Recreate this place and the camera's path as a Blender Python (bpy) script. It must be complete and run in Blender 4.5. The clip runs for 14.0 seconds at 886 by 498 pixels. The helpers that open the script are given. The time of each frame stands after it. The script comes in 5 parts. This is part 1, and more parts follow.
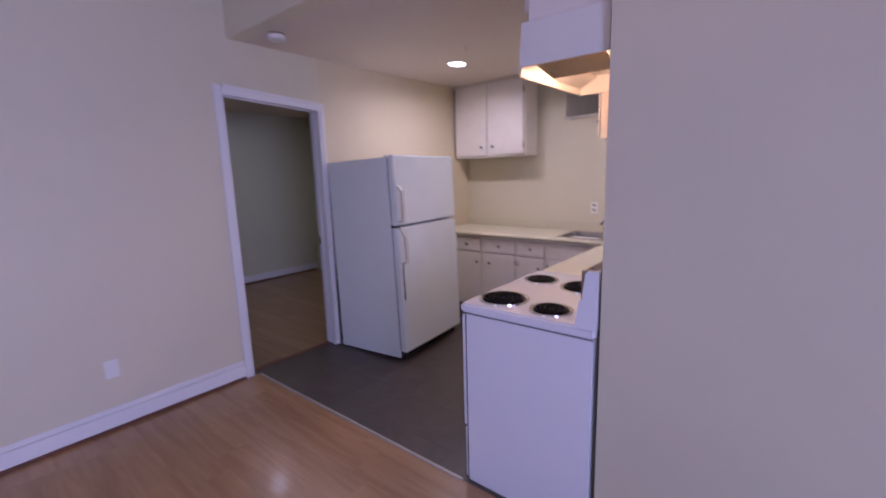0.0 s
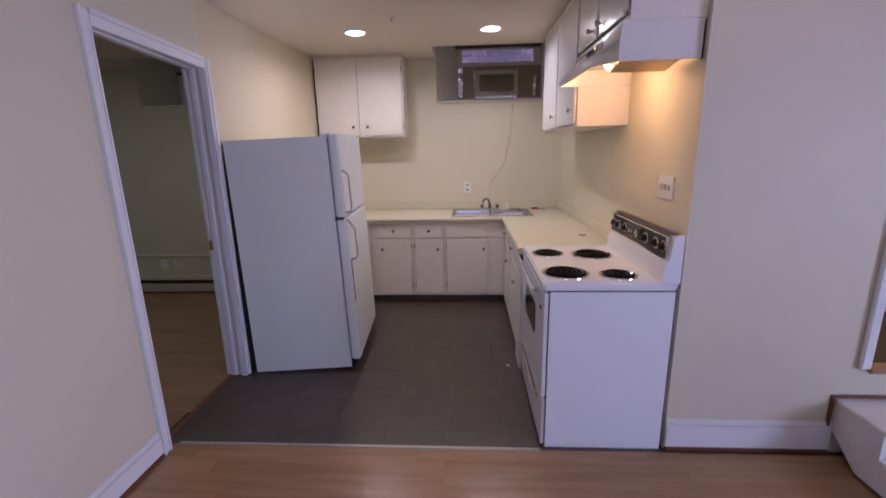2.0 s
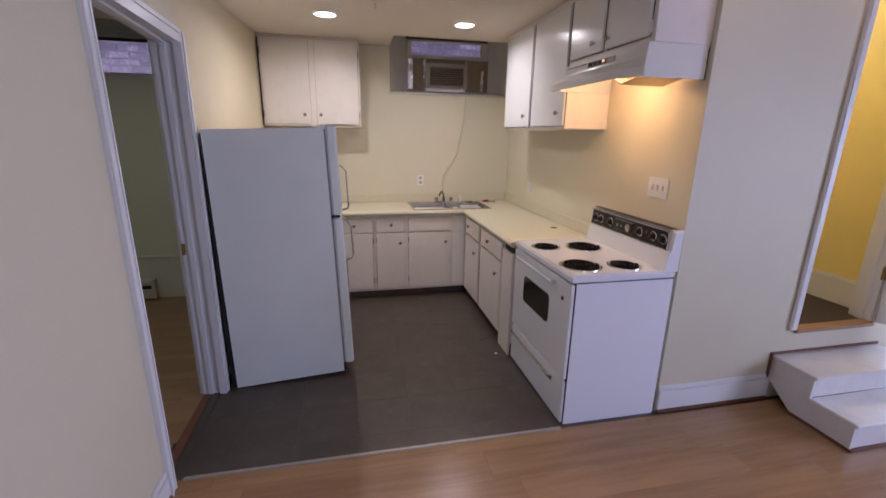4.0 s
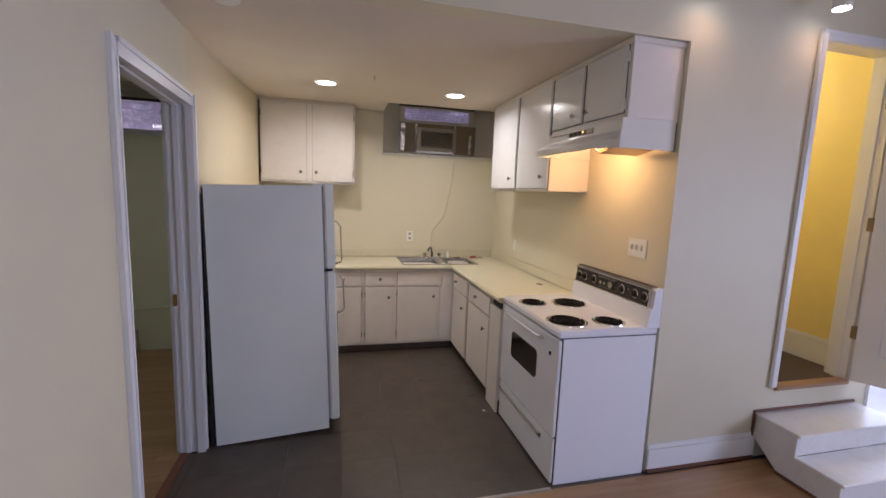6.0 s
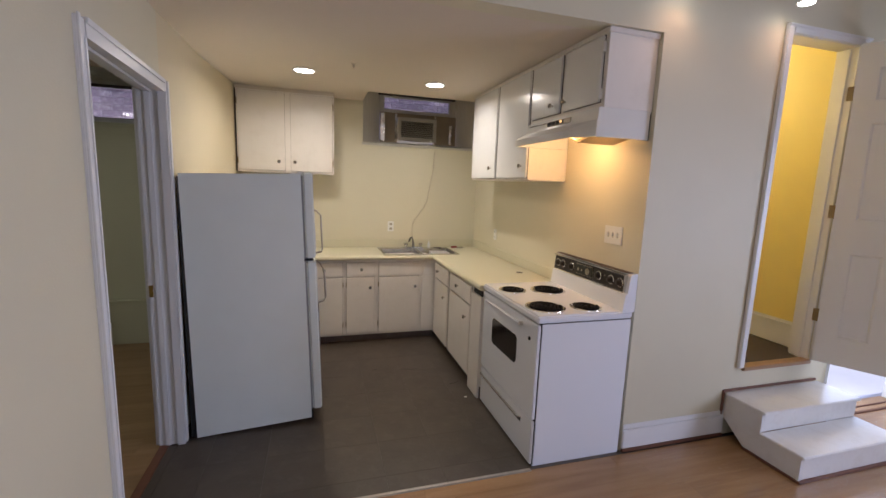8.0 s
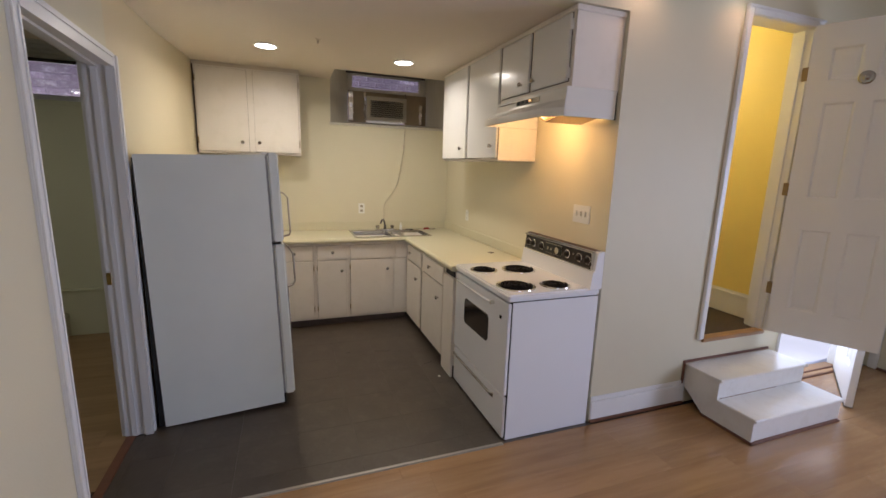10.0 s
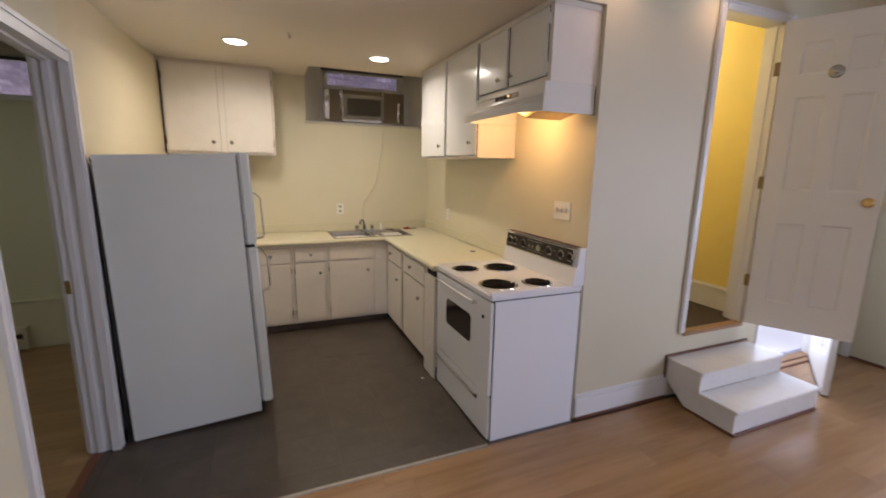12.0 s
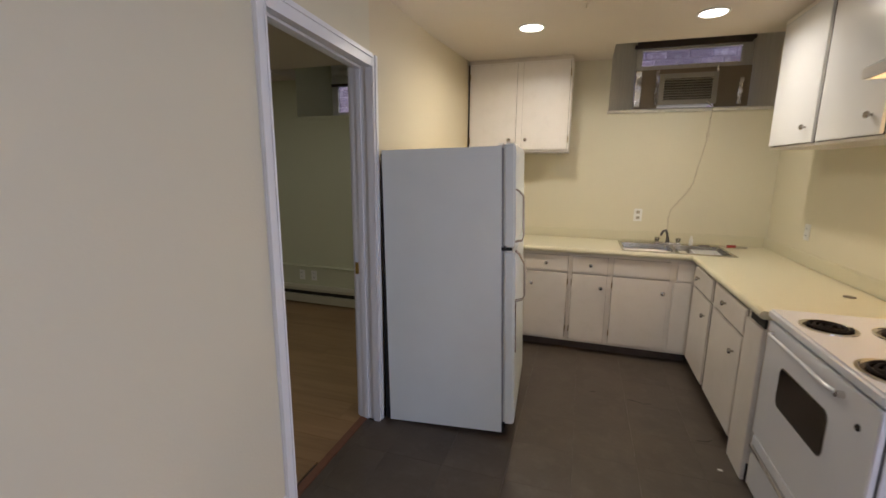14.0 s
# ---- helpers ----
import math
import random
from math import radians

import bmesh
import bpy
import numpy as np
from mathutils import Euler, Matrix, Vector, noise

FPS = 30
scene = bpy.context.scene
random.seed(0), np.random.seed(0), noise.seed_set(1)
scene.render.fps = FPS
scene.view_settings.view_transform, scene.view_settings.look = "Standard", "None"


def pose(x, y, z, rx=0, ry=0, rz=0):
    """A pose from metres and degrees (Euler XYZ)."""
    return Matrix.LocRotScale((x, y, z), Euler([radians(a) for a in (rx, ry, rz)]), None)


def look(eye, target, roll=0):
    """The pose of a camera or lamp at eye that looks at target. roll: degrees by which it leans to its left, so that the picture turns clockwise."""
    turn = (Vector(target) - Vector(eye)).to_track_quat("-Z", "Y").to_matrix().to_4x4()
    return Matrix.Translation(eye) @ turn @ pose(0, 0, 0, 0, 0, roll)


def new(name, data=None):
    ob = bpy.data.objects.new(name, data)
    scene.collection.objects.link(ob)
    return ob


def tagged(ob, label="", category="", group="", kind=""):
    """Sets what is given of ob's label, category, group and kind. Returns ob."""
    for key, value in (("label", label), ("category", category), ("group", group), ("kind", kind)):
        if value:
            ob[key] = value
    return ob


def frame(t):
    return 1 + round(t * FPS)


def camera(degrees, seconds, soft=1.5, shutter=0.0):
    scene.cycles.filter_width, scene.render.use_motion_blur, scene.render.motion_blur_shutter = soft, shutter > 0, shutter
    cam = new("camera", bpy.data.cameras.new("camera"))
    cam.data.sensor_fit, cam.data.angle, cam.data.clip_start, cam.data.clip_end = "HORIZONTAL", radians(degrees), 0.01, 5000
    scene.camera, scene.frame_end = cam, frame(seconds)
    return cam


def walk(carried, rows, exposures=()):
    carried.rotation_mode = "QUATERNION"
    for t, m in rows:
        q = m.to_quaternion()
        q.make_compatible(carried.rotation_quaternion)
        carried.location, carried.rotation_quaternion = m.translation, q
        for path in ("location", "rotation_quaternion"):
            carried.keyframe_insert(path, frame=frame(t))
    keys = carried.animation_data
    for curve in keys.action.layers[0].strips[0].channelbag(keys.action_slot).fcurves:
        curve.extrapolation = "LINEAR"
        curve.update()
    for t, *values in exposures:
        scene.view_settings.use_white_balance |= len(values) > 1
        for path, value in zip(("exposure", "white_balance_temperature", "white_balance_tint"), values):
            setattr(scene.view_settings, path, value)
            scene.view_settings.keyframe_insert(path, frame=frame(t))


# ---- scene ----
cam = camera(92.4, 14.0, shutter=0.5)
PATH = [
    (0, (3.217, -1.574, 1.544), (1.973, -0.046, 1.197), -1.7),
    (0.5, (2.868, -1.763, 1.512), (2.034, -0.009, 1.037), -1.7),
    (1, (2.434, -1.888, 1.53), (1.918, -0.003, 1.106), -3.5),
    (1.5, (2.001, -1.961, 1.579), (1.687, -0.028, 1.176), -1.6),
    (2, (1.661, -2.035, 1.592), (1.545, -0.092, 1.132), -1.2),
    (2.5, (1.311, -1.961, 1.55), (1.34, -0.062, 0.922), -0.5),
    (3, (1.048, -1.957, 1.62), (1.26, -0.08, 0.963), -0.7),
    (5.3, (0.859, -2.042, 1.668), (1.348, -0.124, 1.382), 1.5),
    (5.5, (0.859, -2.049, 1.663), (1.349, -0.13, 1.381), 1.5),
    (6, (0.837, -2.052, 1.673), (1.322, -0.129, 1.41), 2.2),
    (6.5, (0.834, -2.062, 1.676), (1.297, -0.129, 1.453), 1.8),
    (7, (0.842, -2.069, 1.67), (1.353, -0.155, 1.398), 2.5),
    (9.3, (0.826, -2.081, 1.643), (1.447, -0.207, 1.322), 1.9),
    (9.5, (0.838, -2.077, 1.651), (1.495, -0.222, 1.293), 2.9),
    (10, (0.854, -2.078, 1.647), (1.537, -0.237, 1.271), 1.8),
    (10.5, (0.875, -2.078, 1.648), (1.674, -0.282, 1.279), 2.3),
    (11, (0.909, -2.086, 1.638), (1.796, -0.344, 1.215), 2.9),
    (11.5, (0.898, -2.072, 1.627), (1.744, -0.314, 1.187), 3.5),
    (12, (0.888, -2.028, 1.636), (1.648, -0.217, 1.259), 1.1),
    (12.5, (0.852, -1.987, 1.67), (1.239, -0.045, 1.392), -0.5),
    (13, (0.965, -1.868, 1.654), (0.809, 0.106, 1.377), 1.5),
    (13.5, (1.128, -1.705, 1.64), (0.594, 0.185, 1.264), 3.3),
    (14, (1.161, -1.484, 1.576), (0.553, 0.383, 1.199), 0.5),
]
walk(cam, [(t, look(eye, target, roll)) for t, eye, target, roll in PATH],
     [(0, -0.24, 5090, 44), (1.5, -0.2, 5240, 38), (3, -0.06, 5320, 29), (5.5, -0.02, 5500, 22), (6.5, 0.02, 5620, 18), (9.5, 0.0, 5950, 14), (11, -0.02, 6050, 12), (12, 0.0, 6100, 15), (12.5, 0.0, 6060, 15), (14, 0.02, 5900, 13)])

# ---- exposure and light ----
scene.view_settings.exposure = 0.0


def world():
    w = bpy.data.worlds.new("world")
    scene.world = w
    w.use_nodes = True
    nt = w.node_tree
    sky = nt.nodes.new("ShaderNodeTexSky")
    sky.sky_type, sky.sun_disc = "NISHITA", False
    sky.sun_elevation, sky.sun_rotation = radians(87.8), radians(130)
    bg = nt.nodes["Background"]
    bg.inputs["Strength"].default_value = 0.12
    nt.links.new(sky.outputs[0], bg.inputs["Color"])


def lamp(kind, name, eye, target, energy, color, size=0.1, size_y=None, **more):
    data = bpy.data.lights.new(name, kind)
    data.energy, data.color = energy, color
    ob = new(name, data)
    ob.matrix_world = look(eye, target)
    if kind == "AREA":
        data.shape = "RECTANGLE" if size_y else "DISK"
        data.size = size
        if size_y:
            data.size_y = size_y
    elif kind == "SUN":
        data.angle = size
    else:
        data.shadow_soft_size = size
    for key, value in more.items():
        if key == "spot_size":
            data.spot_size = value
        if key == "spot_blend":
            data.spot_blend = value
        if key == "spread":
            data.spread = value
    return ob


LAMP_Z = 2.54
RECESSED = [(0.745, 1.745), (1.86, 1.77)]
BED_LAMPS = [(-0.76, 0.93), (-1.76, 0.93)]
HEADS = [2.765, 3.54]
WARM, NEUTRAL, COOL = (1.0, 0.555, 0.205), (1.0, 0.88, 0.70), (0.74, 0.78, 1.0)
world()
lamp("SUN", "sun", (0, 0, 10), (-0.3, 0.25, 0), 5.0, (1.0, 0.95, 0.88), radians(0.5))
for x, y in RECESSED:
    lamp("AREA", "recessed_lamp_light", (x, y, LAMP_Z - 0.012), (x, y, 0), 9.8, NEUTRAL, 0.10, spread=radians(160))
for x, y in BED_LAMPS:
    lamp("AREA", "bedroom_lamp_light", (x, y, 2.488), (x, y, 0), 3.4, (1.0, 0.93, 0.76), 0.13)
for x in HEADS:
    lamp("SPOT", "spot_head_light", (x, -0.14, 2.758), (x, -0.02, 0), 3.3, (1.0, 0.50, 0.25), 0.03, spot_size=radians(146), spot_blend=1.0)
lamp("POINT", "hood_light", (2.40, 0.41, 2.005), (2.40, 0.41, 0), 9.5, WARM, 0.06)
lamp("POINT", "corridor_light", (3.9, 1.3, 2.75), (3.9, 1.3, 0), 27, (1.0, 0.85, 0.52), 0.06)
# daylight in the open outside door; side and rear windows are unseen, added fill
lamp("AREA", "unseen_side_fill", (5.78, -2.5, 1.38), (0, -2.5, 1.1), 64, COOL, 1.4, 1.4, spread=radians(140))
lamp("AREA", "door_glass_light", (5.735, -0.89, 1.45), (0, -1.2, 0.9), 9, (0.80, 0.86, 1.0), 0.40, 0.95)
# cool fill from assumed rear windows behind the camera
for x, power in ((1.5, 7.5), (4.2, 1.0)):
    lamp("AREA", "unseen_rear_fill", (x, -4.64, 1.55), (x, 0, 1.2), power, COOL, 1.1, 1.1)
lamp("AREA", "outside_door_light", (4.98, 0.14, 1.05), (4.9, -2, 0.4), 17, (0.72, 0.78, 1.0), 0.8, 1.8)

# ---- materials ----


def material(name, color, rough=0.5, metal=0.0, vary=0.06, scale=6.0, grain=0.0, grain_scale=120.0, stretch=(1, 1, 1), stain=None, stain_amount=0.0,
             stain_scale=2.0, coat=0.0, random_value=0.0, emit=None, emit_strength=0.0, transmission=0.0, island=False):
    """Colour with variation at two scales, fine relief, optional stains and a random tone for each object."""
    m = bpy.data.materials.new(name)
    m.use_nodes = True
    nt = m.node_tree
    n, link = nt.nodes, nt.links.new
    b = n["Principled BSDF"]
    b.inputs["Roughness"].default_value = rough
    b.inputs["Metallic"].default_value = metal
    b.inputs["Coat Weight"].default_value = coat
    b.inputs["Coat Roughness"].default_value = 0.12
    b.inputs["Transmission Weight"].default_value = transmission
    tc, mp = n.new("ShaderNodeTexCoord"), n.new("ShaderNodeMapping")
    mp.inputs["Scale"].default_value = stretch
    link(tc.outputs["Object"], mp.inputs["Vector"])
    big, small = n.new("ShaderNodeTexNoise"), n.new("ShaderNodeTexNoise")
    big.inputs["Scale"].default_value, big.inputs["Detail"].default_value = scale, 4
    small.inputs["Scale"].default_value, small.inputs["Detail"].default_value = grain_scale, 3
    info = n.new("ShaderNodeObjectInfo") if not island else n.new("ShaderNodeNewGeometry")
    rnd = info.outputs["Random"] if not island else info.outputs["Random Per Island"]
    if random_value:
        shift = n.new("ShaderNodeVectorMath")
        shift.operation = "SCALE"
        shift.inputs[0].default_value = (37, 11, 5)
        link(rnd, shift.inputs["Scale"])
        link(shift.outputs[0], mp.inputs["Location"])
    for t in (big, small):
        link(mp.outputs[0], t.inputs["Vector"])
    mix = n.new("ShaderNodeMix")
    mix.data_type = "RGBA"
    mix.inputs["A"].default_value = (*[c * (1 - vary) for c in color], 1)
    mix.inputs["B"].default_value = (*[min(1, c * (1 + vary)) for c in color], 1)
    link(big.outputs["Fac"], mix.inputs["Factor"])
    out = mix.outputs["Result"]
    if stain:
        st, ramp, mx = n.new("ShaderNodeTexNoise"), n.new("ShaderNodeValToRGB"), n.new("ShaderNodeMix")
        st.inputs["Scale"].default_value, st.inputs["Detail"].default_value, st.inputs["Roughness"].default_value = stain_scale, 6, 0.65
        link(mp.outputs[0], st.inputs["Vector"])
        ramp.color_ramp.elements[0].position, ramp.color_ramp.elements[1].position = 0.5, 0.72
        ramp.color_ramp.elements[1].color = (stain_amount,) * 3 + (1,)
        link(st.outputs["Fac"], ramp.inputs["Fac"])
        mx.data_type = "RGBA"
        link(ramp.outputs[0], mx.inputs["Factor"])
        link(out, mx.inputs["A"])
        mx.inputs["B"].default_value = (*stain, 1)
        out = mx.outputs["Result"]
    if random_value:
        hsv, rng = n.new("ShaderNodeHueSaturation"), n.new("ShaderNodeMapRange")
        rng.inputs["To Min"].default_value, rng.inputs["To Max"].default_value = 1 - random_value, 1 + random_value
        link(rnd, rng.inputs["Value"])
        link(rng.outputs[0], hsv.inputs["Value"])
        link(out, hsv.inputs["Color"])
        out = hsv.outputs[0]
    link(out, b.inputs["Base Color"])
    rr = n.new("ShaderNodeMapRange")
    rr.inputs["To Min"].default_value, rr.inputs["To Max"].default_value = max(0.02, rough * 0.85), min(1, rough * 1.15)
    link(small.outputs["Fac"], rr.inputs["Value"])
    link(rr.outputs[0], b.inputs["Roughness"])
    if grain:
        bump = n.new("ShaderNodeBump")
        bump.inputs["Strength"].default_value, bump.inputs["Distance"].default_value = 1.0, grain
        link(small.outputs["Fac"], bump.inputs["Height"])
        link(bump.outputs[0], b.inputs["Normal"])
    if emit:
        b.inputs["Emission Color"].default_value, b.inputs["Emission Strength"].default_value = (*emit, 1), emit_strength
    return m


PAINT = material("cream wall paint", (0.68, 0.63, 0.465), 0.55, vary=0.025, scale=1.3, grain=0.0006, grain_scale=90, stain=(0.61, 0.56, 0.42), stain_amount=0.3, stain_scale=1.1)
# cream wall paint with the warm lamp light put into its colour
PAINTLAMPLIT = material("cream wall paint tinted by lamp light", (0.69, 0.60, 0.405), 0.55, vary=0.025, scale=1.3, grain=0.0006, grain_scale=90)
CEIL = material("flat ceiling paint", (0.70, 0.62, 0.52), 0.85, vary=0.03, scale=1.5, grain=0.0008, grain_scale=60)
YELLOW = material("yellow corridor paint", (0.80, 0.66, 0.22), 0.6, vary=0.03, scale=2, grain=0.0004)
BEDPAINT = material("pale green cream paint", (0.60, 0.60, 0.44), 0.6, vary=0.03, scale=1.5, grain=0.0005)
TRIM = material("white gloss trim paint", (0.79, 0.785, 0.77), 0.30, vary=0.015, scale=2.5)
DOORP = material("white door paint", (0.82, 0.805, 0.765), 0.33, vary=0.03, scale=4, grain=0.0003, grain_scale=60)
CABP = material("glossy white cabinet paint", (0.81, 0.755, 0.68), 0.34, vary=0.03, scale=3, grain=0.0004, grain_scale=22, stain=(0.60, 0.54, 0.44), stain_amount=0.2, stain_scale=7)
# glossier cabinet paint, its colour whitened to stand for reflected light
CABG = material("high gloss cabinet paint whitened for sheen", (0.80, 0.795, 0.78), 0.24, vary=0.02, scale=3, grain=0.0006, grain_scale=9, coat=0.3)
# near-black that paints the shade in gaps of the upper cabinets
CABIN = material("dark cabinet gap shade", (0.06, 0.048, 0.038), 0.7, vary=0.2)
TOEK = material("grimy brown toe board", (0.115, 0.09, 0.075), 0.7, vary=0.35, scale=14)
# brown tone standing for the soft shade in gaps round the fronts
GAPSHADE = material("soft brown gap shade", (0.30, 0.26, 0.21), 0.7, vary=0.3, scale=25)
ENAMEL = material("white enamel", (0.83, 0.84, 0.87), 0.18, vary=0.015, scale=3, grain=0.0001, grain_scale=30, coat=0.3)
FRIDGEP = material("pebbled white steel", (0.750, 0.785, 0.745), 0.38, vary=0.05, scale=5, grain=0.0005, grain_scale=260)
STEPP = material("worn white step paint", (0.76, 0.74, 0.70), 0.3, vary=0.07, scale=5, grain=0.0006, grain_scale=35, stain=(0.54, 0.48, 0.40), stain_amount=0.28, stain_scale=11)
BROWN = material("brown wood trim", (0.16, 0.065, 0.035), 0.45, vary=0.2, scale=9, grain=0.0004, stretch=(0.3, 3, 3))
SILLW = material("oak sill wood", (0.36, 0.21, 0.10), 0.4, vary=0.25, scale=7, grain=0.0004, stretch=(0.5, 6, 6))
COUNTER = material("pale yellow laminate counter", (0.65, 0.605, 0.43), 0.32, vary=0.03, scale=60, grain=0.0001, grain_scale=200, stain=(0.64, 0.56, 0.38), stain_amount=0.15, stain_scale=3)
TILE = material("grey vinyl tile", (0.076, 0.059, 0.044), 0.38, vary=0.34, scale=5, grain=0.0007, grain_scale=45, stain=(0.125, 0.103, 0.082), stain_amount=0.4, stain_scale=11, random_value=0.05)
TILEGAP = material("dark tile joint", (0.055, 0.049, 0.045), 0.8, vary=0.2)
STEEL = material("brushed steel", (0.52, 0.50, 0.47), 0.20, 1.0, vary=0.06, scale=20, grain=0.0001, grain_scale=300, stretch=(1, 8, 1))
CHROME = material("chrome", (0.74, 0.73, 0.71), 0.10, 1.0, vary=0.04)
KNOBM = material("handled chrome", (0.46, 0.44, 0.41), 0.14, 1.0, vary=0.08)
DARKCHROME = material("tarnished chrome", (0.42, 0.40, 0.37), 0.25, 1.0, vary=0.1)
BRASS = material("brass", (0.72, 0.50, 0.20), 0.25, 1.0, vary=0.08)
OLDBRASS = material("painted brass hinge", (0.30, 0.21, 0.09), 0.42, 0.7, vary=0.2, scale=40)
BLACK = material("black enamel", (0.02, 0.02, 0.02), 0.25, vary=0.2)
COIL = material("burner coil", (0.010, 0.008, 0.007), 0.7, 0.0, vary=0.3, scale=40)
COIL.node_tree.nodes["Principled BSDF"].inputs["Specular IOR Level"].default_value = 0.15
DRIP = material("scorched drip bowl", (0.055, 0.022, 0.013), 0.2, 0.5, vary=0.4, scale=25)
PANELDARK = material("dark brown control panel", (0.014, 0.008, 0.006), 0.35, vary=0.2)
OVENGLASS = material("oven glass", (0.015, 0.013, 0.012), 0.07, vary=0.1, coat=0.6)
BROWNMETAL = material("brown brushed metal", (0.22, 0.15, 0.11), 0.3, 0.8, vary=0.15, scale=20, stretch=(1, 0.2, 1))
PLASTIC = material("white plastic", (0.80, 0.79, 0.74), 0.35, vary=0.02)
SLOT = material("dark slot", (0.03, 0.028, 0.025), 0.7, vary=0.1)
GREYPANEL = material("grey wood panelling", (0.56, 0.53, 0.46), 0.55, vary=0.18, scale=8, grain=0.0004, stretch=(8, 8, 0.6))
BROWNPANEL = material("brown filler panel", (0.27, 0.21, 0.135), 0.6, vary=0.15, scale=5, grain=0.0004)
ACCASE = material("beige plastic housing", (0.42, 0.38, 0.29), 0.5, vary=0.06)
FOIL = material("crumpled foil tape", (0.72, 0.70, 0.68), 0.22, 1.0, vary=0.15, scale=30, grain=0.004, grain_scale=28)
HOODM = material("white hood enamel", (0.78, 0.76, 0.71), 0.25, vary=0.03)
FILTER = material("greasy filter mesh", (0.45, 0.33, 0.18), 0.4, 0.7, vary=0.3, scale=90, grain=0.001, grain_scale=180)
CORD = material("beige cord", (0.62, 0.56, 0.42), 0.5, vary=0.05)
BRICK = material("painted lavender brick", (0.46, 0.37, 0.50), 0.85, vary=0.2, scale=9, grain=0.004, grain_scale=30, stain=(0.82, 0.76, 0.86), stain_amount=0.85, stain_scale=16, random_value=0.22)
MORTAR = material("mortar", (0.50, 0.42, 0.54), 0.95, vary=0.15, scale=20, grain=0.002)
CONCRETE = material("pale concrete", (0.70, 0.69, 0.67), 0.85, vary=0.1, scale=3, grain=0.002, grain_scale=60)
CARPET = material("dark brown carpet", (0.075, 0.055, 0.04), 0.95, vary=0.25, scale=40, grain=0.004, grain_scale=300)
GLASS = material("window glass", (0.9, 0.92, 0.95), 0.03, vary=0.0, transmission=1.0)
DARKGLASS = material("dark transom glass", (0.012, 0.012, 0.014), 0.08, vary=0.1)
GLOW = material("lamp diffuser", (1, 1, 1), 0.4, emit=(1.0, 0.93, 0.80), emit_strength=14)
GLOWWARM = material("warm bulb", (1, 1, 1), 0.4, emit=(1.0, 0.66, 0.30), emit_strength=16)
RED = material("red plastic", (0.30, 0.035, 0.025), 0.35)


def wood(name, light, dark, rough, random_value):
    m = material(name, light, rough, vary=0.0, grain=0.0002, grain_scale=180, stretch=(0.25, 3, 3), random_value=random_value, coat=0.15)
    nt = m.node_tree
    n, link = nt.nodes, nt.links.new
    mp = [x for x in n if x.type == "MAPPING"][0]
    mix = [x for x in n if x.type == "MIX"][0]
    mix.inputs["A"].default_value, mix.inputs["B"].default_value = (*dark, 1), (*light, 1)
    streak, wave, add = n.new("ShaderNodeTexNoise"), n.new("ShaderNodeTexNoise"), n.new("ShaderNodeMath")
    streak.inputs["Scale"].default_value, streak.inputs["Detail"].default_value, streak.inputs["Distortion"].default_value = 9, 6, 0.6
    wave.inputs["Scale"].default_value, wave.inputs["Detail"].default_value = 2.2, 2
    link(mp.outputs[0], streak.inputs["Vector"])
    link(mp.outputs[0], wave.inputs["Vector"])
    add.operation = "ADD"
    link(streak.outputs["Fac"], add.inputs[0])
    link(wave.outputs["Fac"], add.inputs[1])
    ramp = n.new("ShaderNodeMapRange")
    ramp.inputs["From Min"].default_value, ramp.inputs["From Max"].default_value = 0.75, 1.25
    link(add.outputs[0], ramp.inputs["Value"])
    link(ramp.outputs[0], mix.inputs["Factor"])
    return m


LAMINATE = wood("honey oak laminate", (0.385, 0.222, 0.100), (0.290, 0.160, 0.070), 0.26, 0.05)

# laminate darkened and yellowed to stand for the bedroom's dim warm light
OAK = wood("dimly lit oak laminate", (0.34, 0.215, 0.105), (0.25, 0.150, 0.070), 0.33, 0.05)

# ---- mesh tools ----
ORIGIN = {}


def thing(name, at, label, category="", group="", turn=0, local=False, kind="", lean=0):
    """An Empty at the base of a thing. Its parts are given in world places, or in its own axes where local."""
    ob = new(name)
    ob.empty_display_size = 0.1
    ob.matrix_world = pose(*at, 0, lean, turn)
    ORIGIN[ob.name] = Vector((0, 0, 0)) if local else Vector(at)
    return tagged(ob, label, category, group, kind)


def part(name, bm, mat, parent=None, label="", kind="", bevel=0.0, seg=2):
    if bevel:
        edges = [e for e in bm.edges if len(e.link_faces) == 2 and e.calc_face_angle(0) > 0.6]
        bmesh.ops.bevel(bm, geom=edges, offset=bevel, segments=seg, affect="EDGES", clamp_overlap=True)
    bmesh.ops.recalc_face_normals(bm, faces=bm.faces)
    me = bpy.data.meshes.new(name)
    bm.to_mesh(me)
    bm.free()
    off = ORIGIN[parent.name] if parent else Vector((0, 0, 0))
    me.transform(Matrix.Translation(-off))
    me.shade_smooth()
    me.set_sharp_from_angle(angle=radians(32))
    me.materials.append(mat)
    ob = new(name, me)
    if parent:
        ob.parent = parent
        ORIGIN[ob.name] = off
    else:
        ORIGIN[ob.name] = off
    return tagged(ob, label, "", "", kind)


def structure(name, bm, mat, label, bevel=0.0):
    return part(name, bm, mat, None, label, "structure", bevel)


def box(bm, a, b, m=None):
    c = [(a[i] + b[i]) / 2 for i in range(3)]
    d = [abs(b[i] - a[i]) for i in range(3)]
    r = bmesh.ops.create_cube(bm, size=1, matrix=(m or Matrix()) @ Matrix.Translation(c) @ Matrix.Diagonal((*d, 1)))
    return r["verts"]


def boxes(*pairs):
    bm = bmesh.new()
    for a, b in pairs:
        box(bm, a, b)
    return bm


AX = {"z": Matrix(), "x": Matrix.Rotation(radians(90), 4, "Y"), "y": Matrix.Rotation(radians(-90), 4, "X")}


